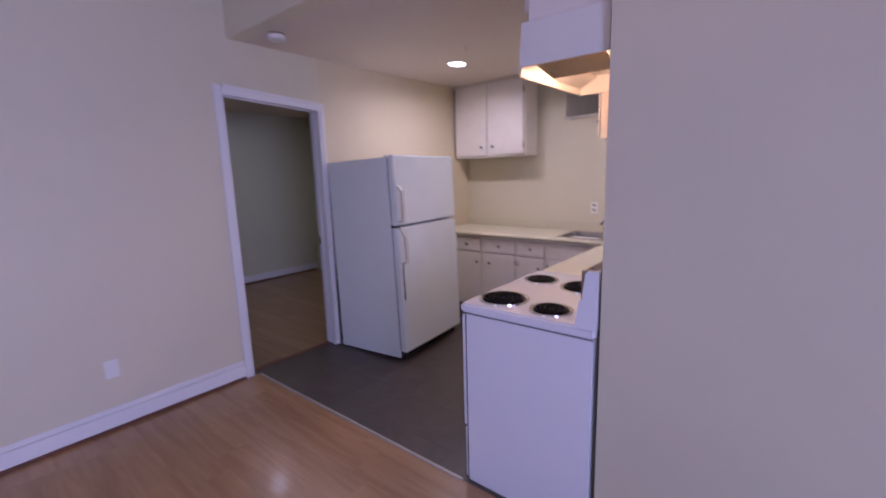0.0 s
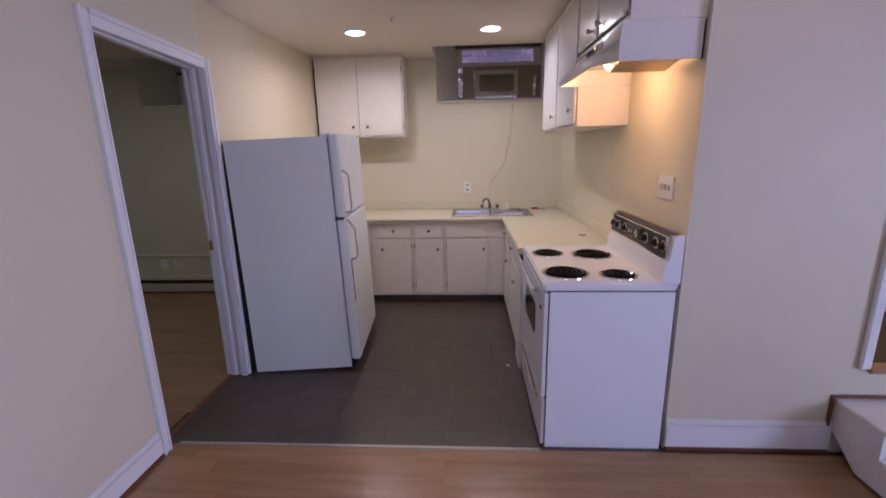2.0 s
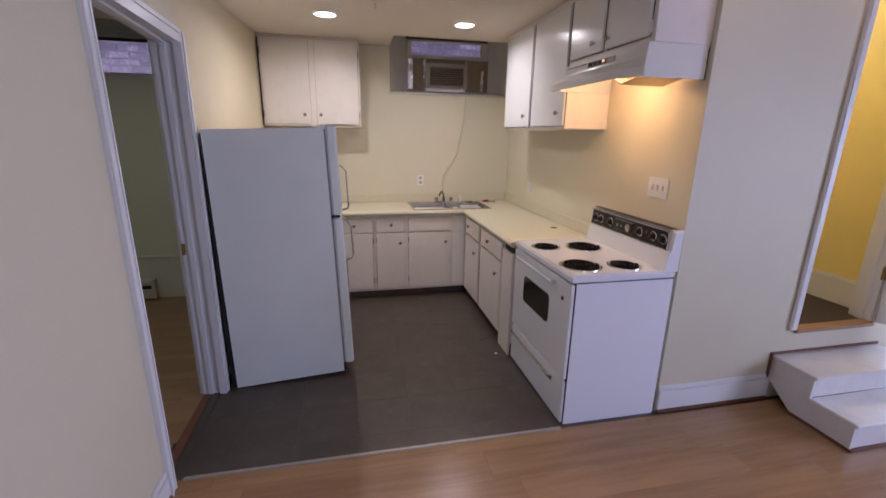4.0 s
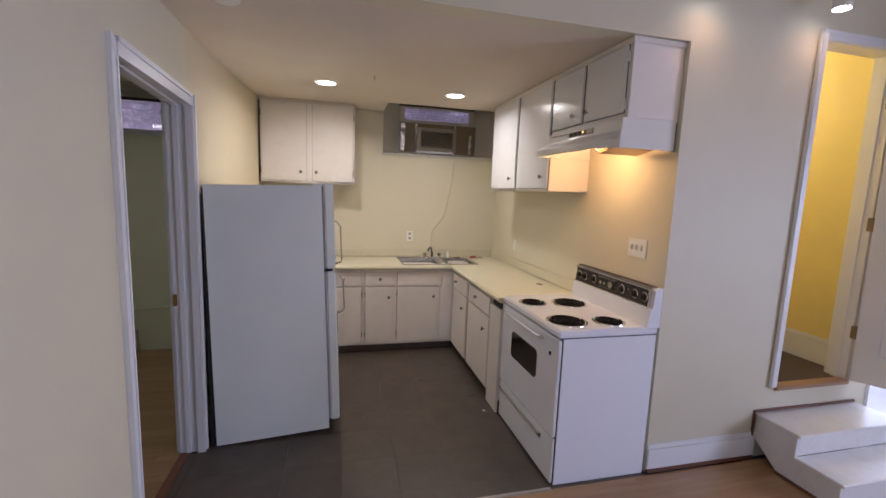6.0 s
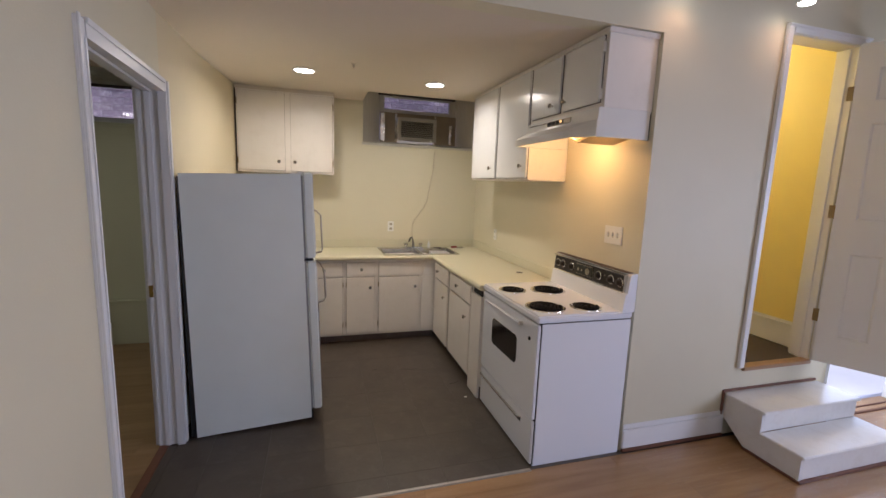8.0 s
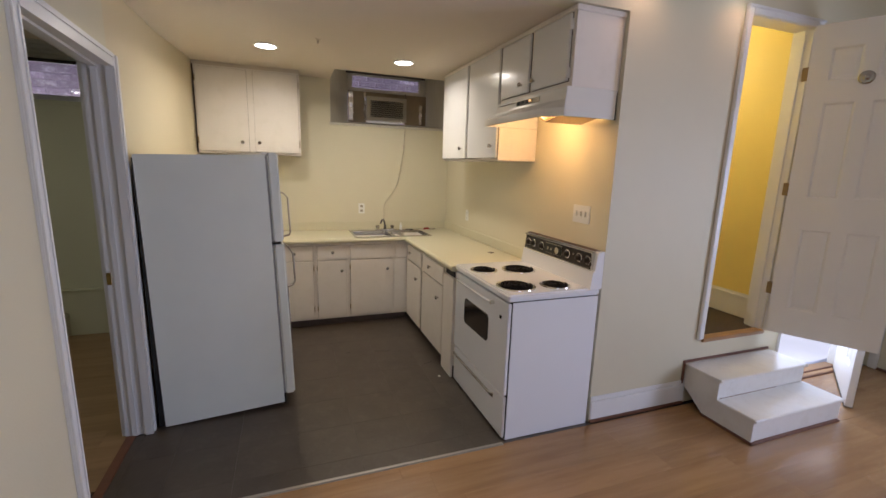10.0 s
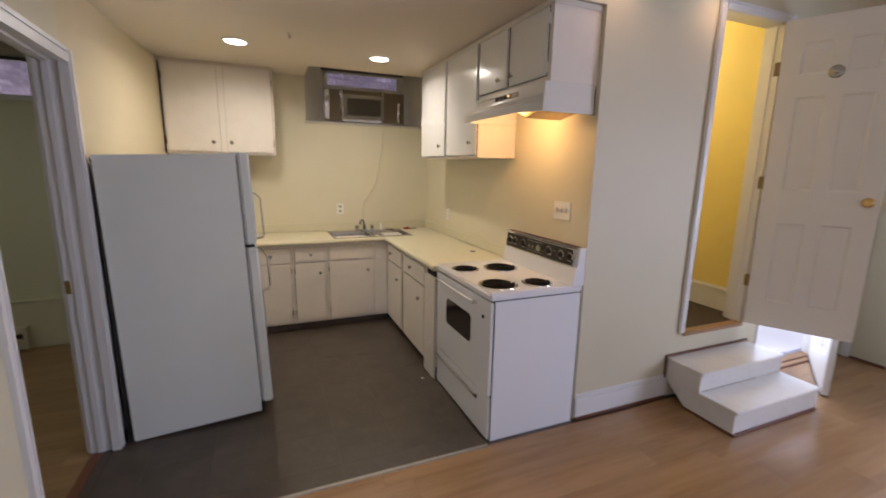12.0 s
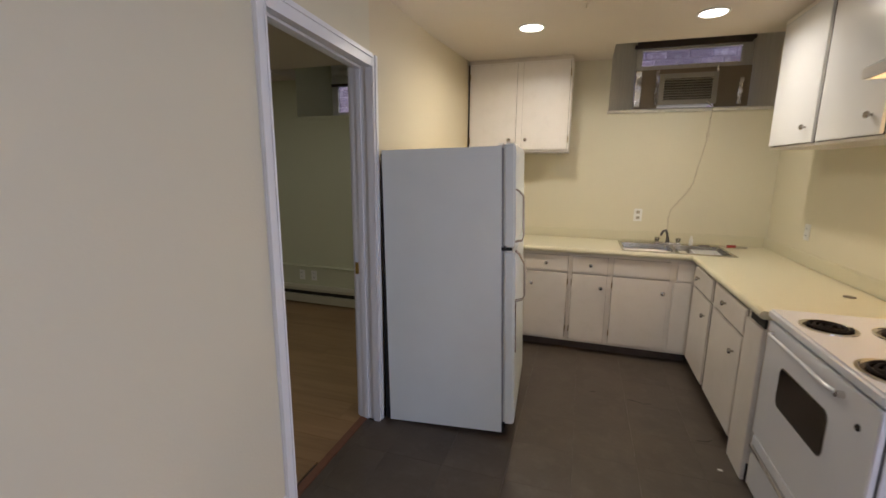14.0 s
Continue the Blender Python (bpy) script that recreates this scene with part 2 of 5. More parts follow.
def cyl(bm, c, r, h, axis="z", seg=24, r2=None, m=None):
    """A cylinder or cone that starts at c and goes h along the axis."""
    mm = (m or Matrix()) @ Matrix.Translation(c) @ AX[axis] @ Matrix.Translation((0, 0, h / 2))
    bmesh.ops.create_cone(bm, cap_ends=True, segments=seg, radius1=r, radius2=r if r2 is None else r2, depth=abs(h), matrix=mm)
    return bm


def lathe(bm, c, profile, axis="z", seg=24, m=None):
    """Turns (radius, height) pairs round the axis through c."""
    mm = (m or Matrix()) @ Matrix.Translation(c) @ AX[axis]
    rings = []
    for r, h in profile:
        rings.append([bm.verts.new(mm @ Vector((r * math.cos(2 * math.pi * k / seg), r * math.sin(2 * math.pi * k / seg), h))) for k in range(seg)])
    for p, q in zip(rings, rings[1:]):
        for k in range(seg):
            bm.faces.new((p[k], p[(k + 1) % seg], q[(k + 1) % seg], q[k]))
    for ring in (rings[0], rings[-1]):
        bm.faces.new(ring)
    return bm


def tube(bm, pts, r, seg=8, closed=False):
    pts = [Vector(p) for p in pts]
    rings = []
    up = Vector((0.13, 0.21, 0.97))
    for i, p in enumerate(pts):
        a, b = pts[max(i - 1, 0)], pts[min(i + 1, len(pts) - 1)]
        if closed:
            a, b = pts[i - 1], pts[(i + 1) % len(pts)]
        t = (b - a).normalized()
        u = t.cross(up).normalized()
        v = t.cross(u)
        rings.append([bm.verts.new(p + r * (math.cos(2 * math.pi * k / seg) * u + math.sin(2 * math.pi * k / seg) * v)) for k in range(seg)])
    pairs = list(zip(rings, rings[1:])) + ([(rings[-1], rings[0])] if closed else [])
    for p, q in pairs:
        for k in range(seg):
            bm.faces.new((p[k], p[(k + 1) % seg], q[(k + 1) % seg], q[k]))
    if not closed:
        bm.faces.new(rings[0])
        bm.faces.new(rings[-1])
    return bm


def prism(bm, poly, a, b, axis="x"):
    """Draws the polygon, given in the two axes that are left, from a to b along the axis."""
    def at(u, v, w):
        return {"x": (w, u, v), "y": (u, w, v), "z": (u, v, w)}[axis]
    lo = [bm.verts.new(at(u, v, a)) for u, v in poly]
    hi = [bm.verts.new(at(u, v, b)) for u, v in poly]
    n = len(poly)
    bm.faces.new(lo)
    bm.faces.new(hi)
    for k in range(n):
        bm.faces.new((lo[k], lo[(k + 1) % n], hi[(k + 1) % n], hi[k]))
    return bm

# ---- large structure ----
KZ, TOP, X1, YB, BEDX, BEDY = 2.54, 3.45, 2.70, 2.84, -3.0, 2.67
structure("subfloor", boxes(((-3.12, -4.72, -0.14), (4.48, 3.2, -0.012)), ((4.48, -4.72, -0.14), (5.87, 0.12, -0.012))), TILEGAP, "dark subfloor under all rooms")
# left wall with the doorway to the bedroom
structure("wall_west", boxes(((-0.10, -4.6, 0), (0, -0.08, TOP)), ((-0.10, -0.08, 2.182), (0, 0.725, TOP)), ((-0.10, 0.725, 0), (0, YB, TOP))), PAINT,
          "cream painted wall between the living room and the bedroom")
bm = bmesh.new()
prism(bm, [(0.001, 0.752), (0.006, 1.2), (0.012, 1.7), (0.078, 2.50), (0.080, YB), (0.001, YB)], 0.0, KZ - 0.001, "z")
structure("wall_kitchen_west", bm, PAINTLAMPLIT, "cream painted kitchen wall beside the fridge")
structure("wall_north", boxes(((X1, 0, 0), (3.65, 0.12, TOP)), ((3.65, 0, 0), (4.29, 0.12, 0.46)), ((3.65, 0, 2.668), (4.29, 0.12, TOP)), ((4.29, 0, 0), (4.50, 0.12, TOP)),
                            ((4.50, 0, 2.12), (5.48, 0.12, TOP)), ((5.48, 0, 0), (5.75, 0.12, TOP)), ((0, 0, KZ), (X1, 0.12, TOP))), PAINT,
          "cream painted wall with the bulkhead over the kitchen")
structure("wall_kitchen_east", boxes(((X1, 0.12, 0), (X1 + 0.12, 3.2, TOP))), PAINT, "cream painted kitchen wall behind the stove")
NX0, NX1, NZ = 1.332, 2.655, 2.09
bm = boxes(((-0.12, YB, 0), (NX0, 3.2, TOP)), ((NX0, YB, 0), (X1, 3.2, NZ)), ((NX1, YB, NZ), (X1, 3.2, TOP)), ((NX0, YB, 2.86), (NX1, 3.2, TOP)))
structure("wall_kitchen_north", bm, PAINT, "cream painted kitchen wall with a deep window recess")
BX0, BX1 = -1.90, -0.45
structure("wall_bedroom_north", boxes(((BEDX - 0.12, BEDY, 0), (BX0, 3.2, TOP)), ((BX0, BEDY, 0), (-0.12, 3.2, 2.10)), ((BX1, BEDY, 2.10), (-0.12, 3.2, TOP)), ((-0.12, BEDY, 0), (-0.108, YB, TOP)),
                                     ((BX0, BEDY, 2.80), (BX1, 3.2, TOP))), BEDPAINT, "pale green bedroom wall with a deep window recess")
structure("wall_bedroom_west", boxes(((BEDX - 0.12, -1.7, 0), (BEDX, BEDY, TOP))), BEDPAINT, "pale green bedroom wall")
structure("wall_bedroom_south", boxes(((BEDX - 0.12, -1.82, 0), (-0.10, -1.70, TOP))), BEDPAINT, "pale green bedroom wall")
structure("wall_bedroom_lining", boxes(((-0.108, -1.7, 0), (-0.102, -0.11, TOP)), ((-0.108, 0.76, 0), (-0.102, BEDY, TOP)), ((-0.108, -0.11, 2.2), (-0.102, 0.76, TOP))), BEDPAINT,
          "pale green face of the dividing wall")
structure("wall_east", boxes(((5.75, -4.6, 0), (5.87, -3.3, TOP)), ((5.75, -3.3, 0), (5.87, -1.7, 0.55)), ((5.75, -3.3, 2.2), (5.87, -1.7, TOP)), ((5.75, -1.7, 0), (5.87, -1.33, TOP)),
                             ((5.75, -1.33, 2.13), (5.87, -0.46, 2.76)), ((5.75, -0.46, 0), (5.87, 0.12, 2.76)), ((5.75, -0.20, 2.76), (5.87, 0.12, TOP)), ((5.75, -1.33, 3.25), (5.87, -0.20, TOP))), PAINT, "cream painted wall with a white door")
bm = bmesh.new()
for a, b in (((-0.12, 0), (0.9, TOP)), ((0.9, 0), (2.1, 0.9)), ((0.9, 2.2), (2.1, TOP)), ((2.1, 0), (3.6, TOP)), ((3.6, 0), (4.8, 0.9)), ((3.6, 2.2), (4.8, TOP)), ((4.8, 0), (5.87, TOP))):
    box(bm, (a[0], -4.72, a[1]), (b[0], -4.6, b[1]))
structure("wall_south", bm, PAINT, "unseen cream painted wall with two added window openings")
structure("ceiling_living_room", boxes(((-0.12, -4.72, TOP), (5.87, 0.12, TOP + 0.1))), CEIL, "flat cream ceiling of the living room")
structure("ceiling_kitchen", boxes(((0, 0.12, KZ), (X1, 2.34, KZ + 0.12)), ((0, 2.34, KZ), (1.33, YB, KZ + 0.12)), ((0, 0.12, 2.87), (X1, YB, 2.95)), ((1.33, 2.30, KZ + 0.12), (X1, 2.34, 2.87)),
                                    ((1.29, 2.34, KZ + 0.12), (1.33, YB, 2.87))), CEIL, "cream kitchen ceiling cut away before the window")
structure("ceiling_bedroom", boxes(((BEDX, -1.7, 2.5), (-0.108, 2.2, 2.6)), ((BEDX, 2.2, 2.5), (-1.90, BEDY, 2.6)), ((BEDX, -1.7, 2.85), (-0.108, BEDY, 2.9))), CEIL, "flat bedroom ceiling")
# corridor behind the raised doorway
structure("wall_corridor_east", boxes(((4.42, 0.12, 0), (4.48, 3.2, 3.2))), YELLOW, "yellow corridor wall")
structure("wall_corridor_west", boxes(((3.30, 0.12, 0), (3.42, 3.2, 3.2))), YELLOW, "yellow corridor wall")
structure("wall_corridor_end", boxes(((3.42, 2.6, 0), (4.42, 2.7, 3.2))), YELLOW, "yellow corridor wall")
structure("ceiling_corridor", boxes(((3.3, 0.12, 2.95), (4.44, 2.7, 3.05))), CEIL, "flat corridor ceiling")
structure("floor_corridor", boxes(((3.42, 0.05, 0.40), (4.42, 2.6, 0.487))), CARPET, "dark brown carpet of the raised corridor")
# outside the open door, and the window wells
structure("pavement", boxes(((4.48, 0.12, -0.2), (40, 60, -0.03))), material("blue grey painted slab", (0.38, 0.38, 0.45), 0.7, vary=0.12, scale=2, grain=0.002, grain_scale=60), "pale concrete slab outside the door")
structure("ground", boxes(((-4, 3.2, 1.8), (4.46, 7, 2.0))), CONCRETE, "concrete ground outside the windows")


def reveal(name, poly, z0, z1, mat, label):
    bm = bmesh.new()
    prism(bm, poly, z0, z1, "z")
    structure(name, bm, mat, label)


reveal("window_reveal", [(NX0, YB + 0.003), (1.56, 3.16), (1.56, 3.2), (NX0, 3.2)], NZ, 2.86, GREYPANEL, "grey panelled splayed window side")
reveal("window_reveal", [(NX1, YB + 0.003), (2.50, 3.16), (2.50, 3.2), (NX1, 3.2)], NZ, 2.86, GREYPANEL, "grey panelled splayed window side")
reveal("window_reveal", [(BX0, BEDY + 0.003), (-1.72, 3.16), (-1.72, 3.2), (BX0, 3.2)], 2.1, 2.80, BEDPAINT, "painted splayed window side")
bm = bmesh.new()
prism(bm, [(YB - 0.02, NZ - 0.02), (YB - 0.02, NZ + 0.004), (3.2, NZ + 0.06), (3.2, NZ - 0.02)], NX0 - 0.01, NX1 + 0.02, "x")
structure("window_sill", bm, GREYPANEL, "grey wooden window sill", 0.004)
bm = boxes(((BX0 - 0.03, BEDY - 0.03, 2.075), (BX1 + 0.03, 3.2, 2.11)), ((BX0 - 0.02, BEDY - 0.015, 2.0), (BX1 + 0.02, BEDY, 2.075)))
structure("window_sill", bm, BEDPAINT, "white painted wooden window sill", 0.004)


# ---- trim ----
def casing(name, label, lines, mat=TRIM, bevel=0.006):
    structure(name, boxes(*lines), mat, label, bevel)


bm = boxes(((0, -0.140, 0.0), (0.014, -0.080, 2.215)), ((0.014, -0.140, 0.0), (0.022, -0.122, 2.222)), ((0.014, -0.094, 0.0), (0.019, -0.080, 2.15)),
           ((0, 0.697, 0), (0.040, 0.752, 2.165)), ((0.040, 0.724, 0), (0.048, 0.752, 2.168)), ((0.040, 0.697, 0), (0.044, 0.708, 2.11)),
           ((-0.126, -0.145, 0), (-0.108, -0.080, 2.215)), ((-0.126, 0.725, 0), (-0.108, 0.79, 2.215)), ((-0.126, -0.080, 2.182), (-0.108, 0.725, 2.215)))
# the head slopes down a little towards the kitchen
for lo, hi, d0, d1 in (((2.150, 2.105), (2.215, 2.166), 0.018, 0.040), ((2.200, 2.150), (2.222, 2.169), 0.026, 0.048)):
    ends = [[bm.verts.new(v) for v in ((0.0, y, z0), (d, y, z0), (d, y, z1), (0.0, y, z1))] for y, z0, z1, d in ((-0.080, lo[0], hi[0], d0), (0.697, lo[1], hi[1], d1))]
    bm.faces.new(ends[0])
    bm.faces.new(ends[1])
    for k in range(4):
        bm.faces.new((ends[0][k], ends[0][(k + 1) % 4], ends[1][(k + 1) % 4], ends[1][k]))
structure("door_casing", bm, TRIM, "white moulded casing round the bedroom doorway", 0.005)
bm = boxes(((-0.108, -0.080, 0), (0.0, -0.066, 2.160)), ((-0.108, 0.711, 0), (0.0, 0.725, 2.120)), ((-0.070, 0.702, 0), (-0.035, 0.711, 2.115)), ((-0.070, -0.066, 0), (-0.035, -0.057, 2.155)))
prism(bm, [(-0.080, 2.158), (0.725, 2.113), (0.725, 2.182), (-0.080, 2.182)], -0.108, -0.0005, "x")
prism(bm, [(-0.066, 2.146), (0.711, 2.101), (0.711, 2.113), (-0.066, 2.158)], -0.070, -0.035, "x")
structure("door_jamb", bm, TRIM, "white jamb and stop of the bedroom doorway", 0.004)
casing("door_casing", "white casing round the raised corridor doorway",
       [((3.600, -0.018, 0.485), (3.65, 0.0, 2.70)), ((4.29, -0.018, 0.485), (4.34, 0.0, 2.70)), ((3.65, -0.018, 2.655), (4.29, 0.0, 2.70)), ((3.592, -0.026, 0.485), (3.602, 0, 2.71)),
        ((3.60, -0.028, 2.692), (4.35, 0, 2.71))])
casing("door_jamb", "cream white jamb of the raised corridor doorway",
       [((3.65, 0.0, 0.487), (3.664, 0.13, 2.668)), ((4.276, 0.0, 0.487), (4.29, 0.13, 2.668)), ((3.664, 0.0, 2.655), (4.276, 0.13, 2.668)), ((4.266, 0.045, 0.487), (4.276, 0.09, 2.655)),
        ((4.29, 0.12, 0.487), (4.37, 0.145, 2.72))], bevel=0.003)
structure("door_sill", boxes(((3.645, -0.022, 0.462), (4.29, 0.05, 0.491))), SILLW, "worn oak sill of the raised doorway", 0.005)
casing("door_casing", "white casing round the outside doorway",
       [((4.50, -0.015, 0), (4.515, 0.12, 2.12)), ((5.46, -0.02, 0), (5.55, 0.0, 2.2)), ((5.46, 0, 0), (5.48, 0.12, 2.12)), ((4.50, -0.02, 2.12), (5.46, 0.12, 2.14))])
structure("door_sill", boxes(((4.515, -0.01, -0.012), (5.46, 0.13, 0.004))), SILLW, "worn wooden outside threshold", 0.002)
for y0, h in ((-0.035, 0.010), (0.030, 0.012)):
    structure("threshold", boxes(((4.515, y0, -0.004), (5.46, y0 + 0.016, h))), BROWN, "dark brown strip of the outside threshold", 0.003)
casing("door_casing", "white casing round the white door and transom",
       [((5.732, -0.45, 0), (5.75, -0.365, 2.21)), ((5.732, -1.41, 0), (5.75, -1.33, 2.21)), ((5.732, -1.33, 2.13), (5.75, -0.46, 2.21)), ((5.70, -4.0, 2.66), (5.75, -0.08, 2.71)),
        ((5.725, -0.11, 0), (5.75, -0.045, 2.66))])


def baseboard(a, b, h, facing, label="white painted baseboard"):
    """A board with a cap and a brown shoe along a wall; facing is the unit step from the wall into the room."""
    fx, fy = facing
    rows = [(0.016, 0.022, h - 0.035, TRIM, "baseboard"), (0.010, h - 0.033, h, TRIM, "baseboard_cap"), (0.020, 0.0, 0.020, BROWN, "shoe_moulding")]
    bm = bmesh.new()
    for d, z0, z1, mat, name in rows[:2]:
        box(bm, (a[0], a[1], z0), (b[0] + fx * d, b[1] + fy * d, z1))
    part("baseboard", bm, TRIM, None, label, "structure", 0.004)
    part("trim", boxes(((a[0], a[1], 0.0), (b[0] + fx * 0.022, b[1] + fy * 0.022, 0.020))), BROWN, None, "brown wood shoe moulding at the floor", "structure", 0.005)


baseboard((0, -4.6), (0, -0.140), 0.15, (1, 0))
baseboard((X1 + 0.0, 0), (3.53, 0), 0.185, (0, -1))
baseboard((4.35, 0), (4.50, 0), 0.185, (0, -1))
part("trim", boxes(((5.728, -0.365, 0.0), (5.75, -0.11, 0.020))), BROWN, None, "brown wood shoe moulding at the floor", "structure", 0.005)
baseboard((5.75, -4.6), (5.75, -1.41), 0.15, (-1, 0))
baseboard((0, -4.6), (5.75, -4.6), 0.15, (0, 1))
baseboard((BEDX, -1.7), (BEDX, BEDY), 0.12, (1, 0), "cream painted bedroom baseboard")
part("baseboard", boxes(((4.402, 0.14, 0.487), (4.42, 2.6, 0.66)), ((4.395, 0.14, 0.655), (4.42, 2.6, 0.675)), ((4.408, 0.14, 0.675), (4.42, 2.6, 0.69))), TRIM, None,
     "cream moulded corridor baseboard", "structure", 0.004)
structure("threshold", boxes(((0.025, -0.044, -0.01), (2.045, -0.018, 0.006))), material("worn metal strip", (0.42, 0.38, 0.33), 0.4, 0.5, vary=0.2, scale=30), "worn metal strip between laminate and tile", 0.004)
structure("threshold", boxes(((-0.10, -0.066, -0.01), (-0.05, 0.711, 0.003))), BROWN, "dark wooden threshold of the bedroom", 0.003)


# ---- kitchen cabinets ----
def knob(parent, at, axis):
    bm = bmesh.new()
    lathe(bm, (0, 0, 0), [(0.007, 0), (0.006, 0.012), (0.0145, 0.016), (0.0165, 0.022), (0.0135, 0.028), (0.004, 0.031)], "z", 20)
    turn = {"-y": Matrix.Rotation(radians(90), 4, "X"), "-x": Matrix.Rotation(radians(-90), 4, "Y")}[axis]
    bmesh.ops.transform(bm, matrix=Matrix.Translation(at) @ turn, verts=bm.verts)
    return part("knob", bm, KNOBM, parent, "small round chrome knob")


def hinge(parent, a, b):
    return part("hinge", boxes((a, b)), OLDBRASS, parent, "paint-worn metal hinge", bevel=0.001)


def front(name, parent, axis, face, u0, u1, z0, z1, label, thick=0.018):
    """A door or drawer front with rounded edges on a cabinet's face."""
    bm = bmesh.new()
    if axis == "-y":
        box(bm, (u0, face - thick, z0), (u1, face, z1))
    else:
        box(bm, (face - thick, u0, z0), (face, u1, z1))
    ob = part(name, bm, CABP, parent, label, bevel=0.004)
    e = 0.002
    if axis == "-y":
        shade = boxes(((u0 - e, face - 0.005, z0 - e), (u1 + e, face - 0.001, z1 + e)))
    else:
        shade = boxes(((face - 0.005, u0 - e, z0 - e), (face - 0.001, u1 + e, z1 + e)))
    # strip behind the front, its colour painting the shaded gap
    part("reveal", shade, GAPSHADE, parent, "thin brown strip painted as the shade round the front")
    return ob


FY, FX = 2.230, 2.050
G = "kitchen base cabinets"
BOTTOM, RAIL = 0.082, 0.873


def base_unit(axis, u0, u1, d0, d1, k_draw, k_door, drawer=True, label="white painted base cabinet with one drawer and door", hinges=None):
    """u0..u1: the unit along its run; d0..d1: the door."""
    at = ((u0 + u1) / 2, FY + 0.28, 0) if axis == "-y" else (FX + 0.3, (u0 + u1) / 2, 0)
    c = thing("base_cabinet", at, label, "cabinet", G)
    if axis == "-y":
        part("body", boxes(((u0, FY, BOTTOM), (u1, YB - 0.002, RAIL))), CABP, c)
        part("toe_kick", boxes(((u0, FY + 0.06, 0.0), (u1, FY + 0.08, BOTTOM))), TOEK, c, "grimy brown recessed toe kick")
    else:
        part("body", boxes(((FX, u0, BOTTOM), (X1 - 0.002, u1, RAIL))), CABP, c)
        part("toe_kick", boxes(((FX + 0.04, u0, 0.0), (FX + 0.06, u1, BOTTOM))), TOEK, c, "grimy brown recessed toe kick")
    split = 0.705 if axis == "-y" else 0.692
    dr = front("drawer_front", c, axis, FY if axis == "-y" else FX, d0, d1, split + 0.004, 0.845, "white painted drawer front")
    do = front("door", c, axis, FY if axis == "-y" else FX, d0, d1, 0.108 if axis == "-y" else 0.088, split - 0.012, "white painted slab door")
    face = (FY if axis == "-y" else FX) - 0.018
    if drawer:
        knob(dr, (k_draw, face, 0.779) if axis == "-y" else (face, k_draw, 0.779), axis)
    knob(do, (k_door, face, 0.59) if axis == "-y" else (face, k_door, 0.565), axis)
    if hinges is not None:
        for z in (0.2, 0.62):
            if axis == "-y":
                hinge(do, (hinges - 0.004, face - 0.004, z - 0.025), (hinges + 0.004, face + 0.01, z + 0.025))
            else:
                hinge(do, (face - 0.004, hinges - 0.004, z - 0.025), (face + 0.01, hinges + 0.004, z + 0.025))
    return c


base_unit("-y", 0.30, 0.69, 0.32, 0.66, 0.49, 0.62)
base_unit("-y", 0.69, 1.10, 0.72, 1.08, 0.90, 0.78, hinges=1.084)
base_unit("-y", 1.10, 1.42, 1.12, 1.40, 1.265, 1.355, hinges=1.116)
base_unit("-y", 1.42, FX, 1.445, 1.865, 1.65, 1.825, drawer=False, label="white painted sink cabinet with a false drawer front", hinges=1.441)
c = thing("corner_filler", (1.97, FY, 0), "white painted corner filler panel between cabinets", "cabinet", G)
part("panel", boxes(((1.90, FY - 0.014, 0.108), (2.03, FY - 0.001, 0.692)), ((1.92, FY - 0.014, 0.700), (2.04, FY - 0.001, 0.845))), CABP, c, bevel=0.003)
base_unit("-x", 1.675, FY, 1.705, 2.185, 2.03, 1.80)
base_unit("-x", 1.06, 1.675, 1.085, 1.645, 1.405, 1.178)
c = thing("end_panel", (2.3, 1.0, 0), "white painted end panel beside the stove, reaching the floor", "panel", G)
part("board", boxes(((FX - 0.02, 0.842, 0.0), (FX - 0.001, 1.062, 0.815)), ((FX, 0.842, 0.095), (X1 - 0.002, 1.058, RAIL))), CABP, c, bevel=0.003)
# dark strip standing for the shadow under the worktop edge
part("gap", boxes(((FX - 0.012, 0.845, 0.822), (FX - 0.002, 1.02, 0.868))), SLOT, c, "dark strip painted as the shaded gap under the worktop")

CZ = 0.915
c = thing("worktop", (2.1, 2.5, 0.873), "pale yellow laminate worktop in an L shape with a backsplash", "countertop")
SX0, SX1, SY0, SY1 = 1.515, 2.305, 2.255, 2.715
bm = boxes(((0.03, 2.21, RAIL), (SX0, YB - 0.001, CZ)), ((SX0, 2.21, RAIL), (SX1, SY0, CZ)), ((SX0, SY1, RAIL), (SX1, YB - 0.001, CZ)), ((SX1, 2.21, RAIL), (X1 - 0.001, YB - 0.001, CZ)),
           ((2.027, 0.835, RAIL), (X1 - 0.001, 2.21, CZ)))
bmesh.ops.remove_doubles(bm, verts=bm.verts, dist=0.0001)
part("top", bm, COUNTER, c)
part("front_edge", tube(bmesh.new(), [(0.03, 2.208, 0.894), (2.026, 2.208, 0.894)], 0.0205, 10), COUNTER, c)
part("front_edge", tube(bmesh.new(), [(2.025, 2.209, 0.894), (2.025, 0.837, 0.894)], 0.0205, 10), COUNTER, c)
bm = boxes(((0.0, YB - 0.022, CZ), (X1 - 0.022, YB - 0.001, 1.008)), ((X1 - 0.022, 0.835, CZ), (X1 - 0.001, YB - 0.001, 1.008)))
part("backsplash", bm, COUNTER, c, "rounded laminate backsplash", bevel=0.007)
part("stain", cyl(bmesh.new(), (2.55, 1.26, CZ), 0.028, 0.0025, seg=20), material("dark burn mark", (0.12, 0.09, 0.06), 0.5, vary=0.3, scale=80), c, "small dark round plug")


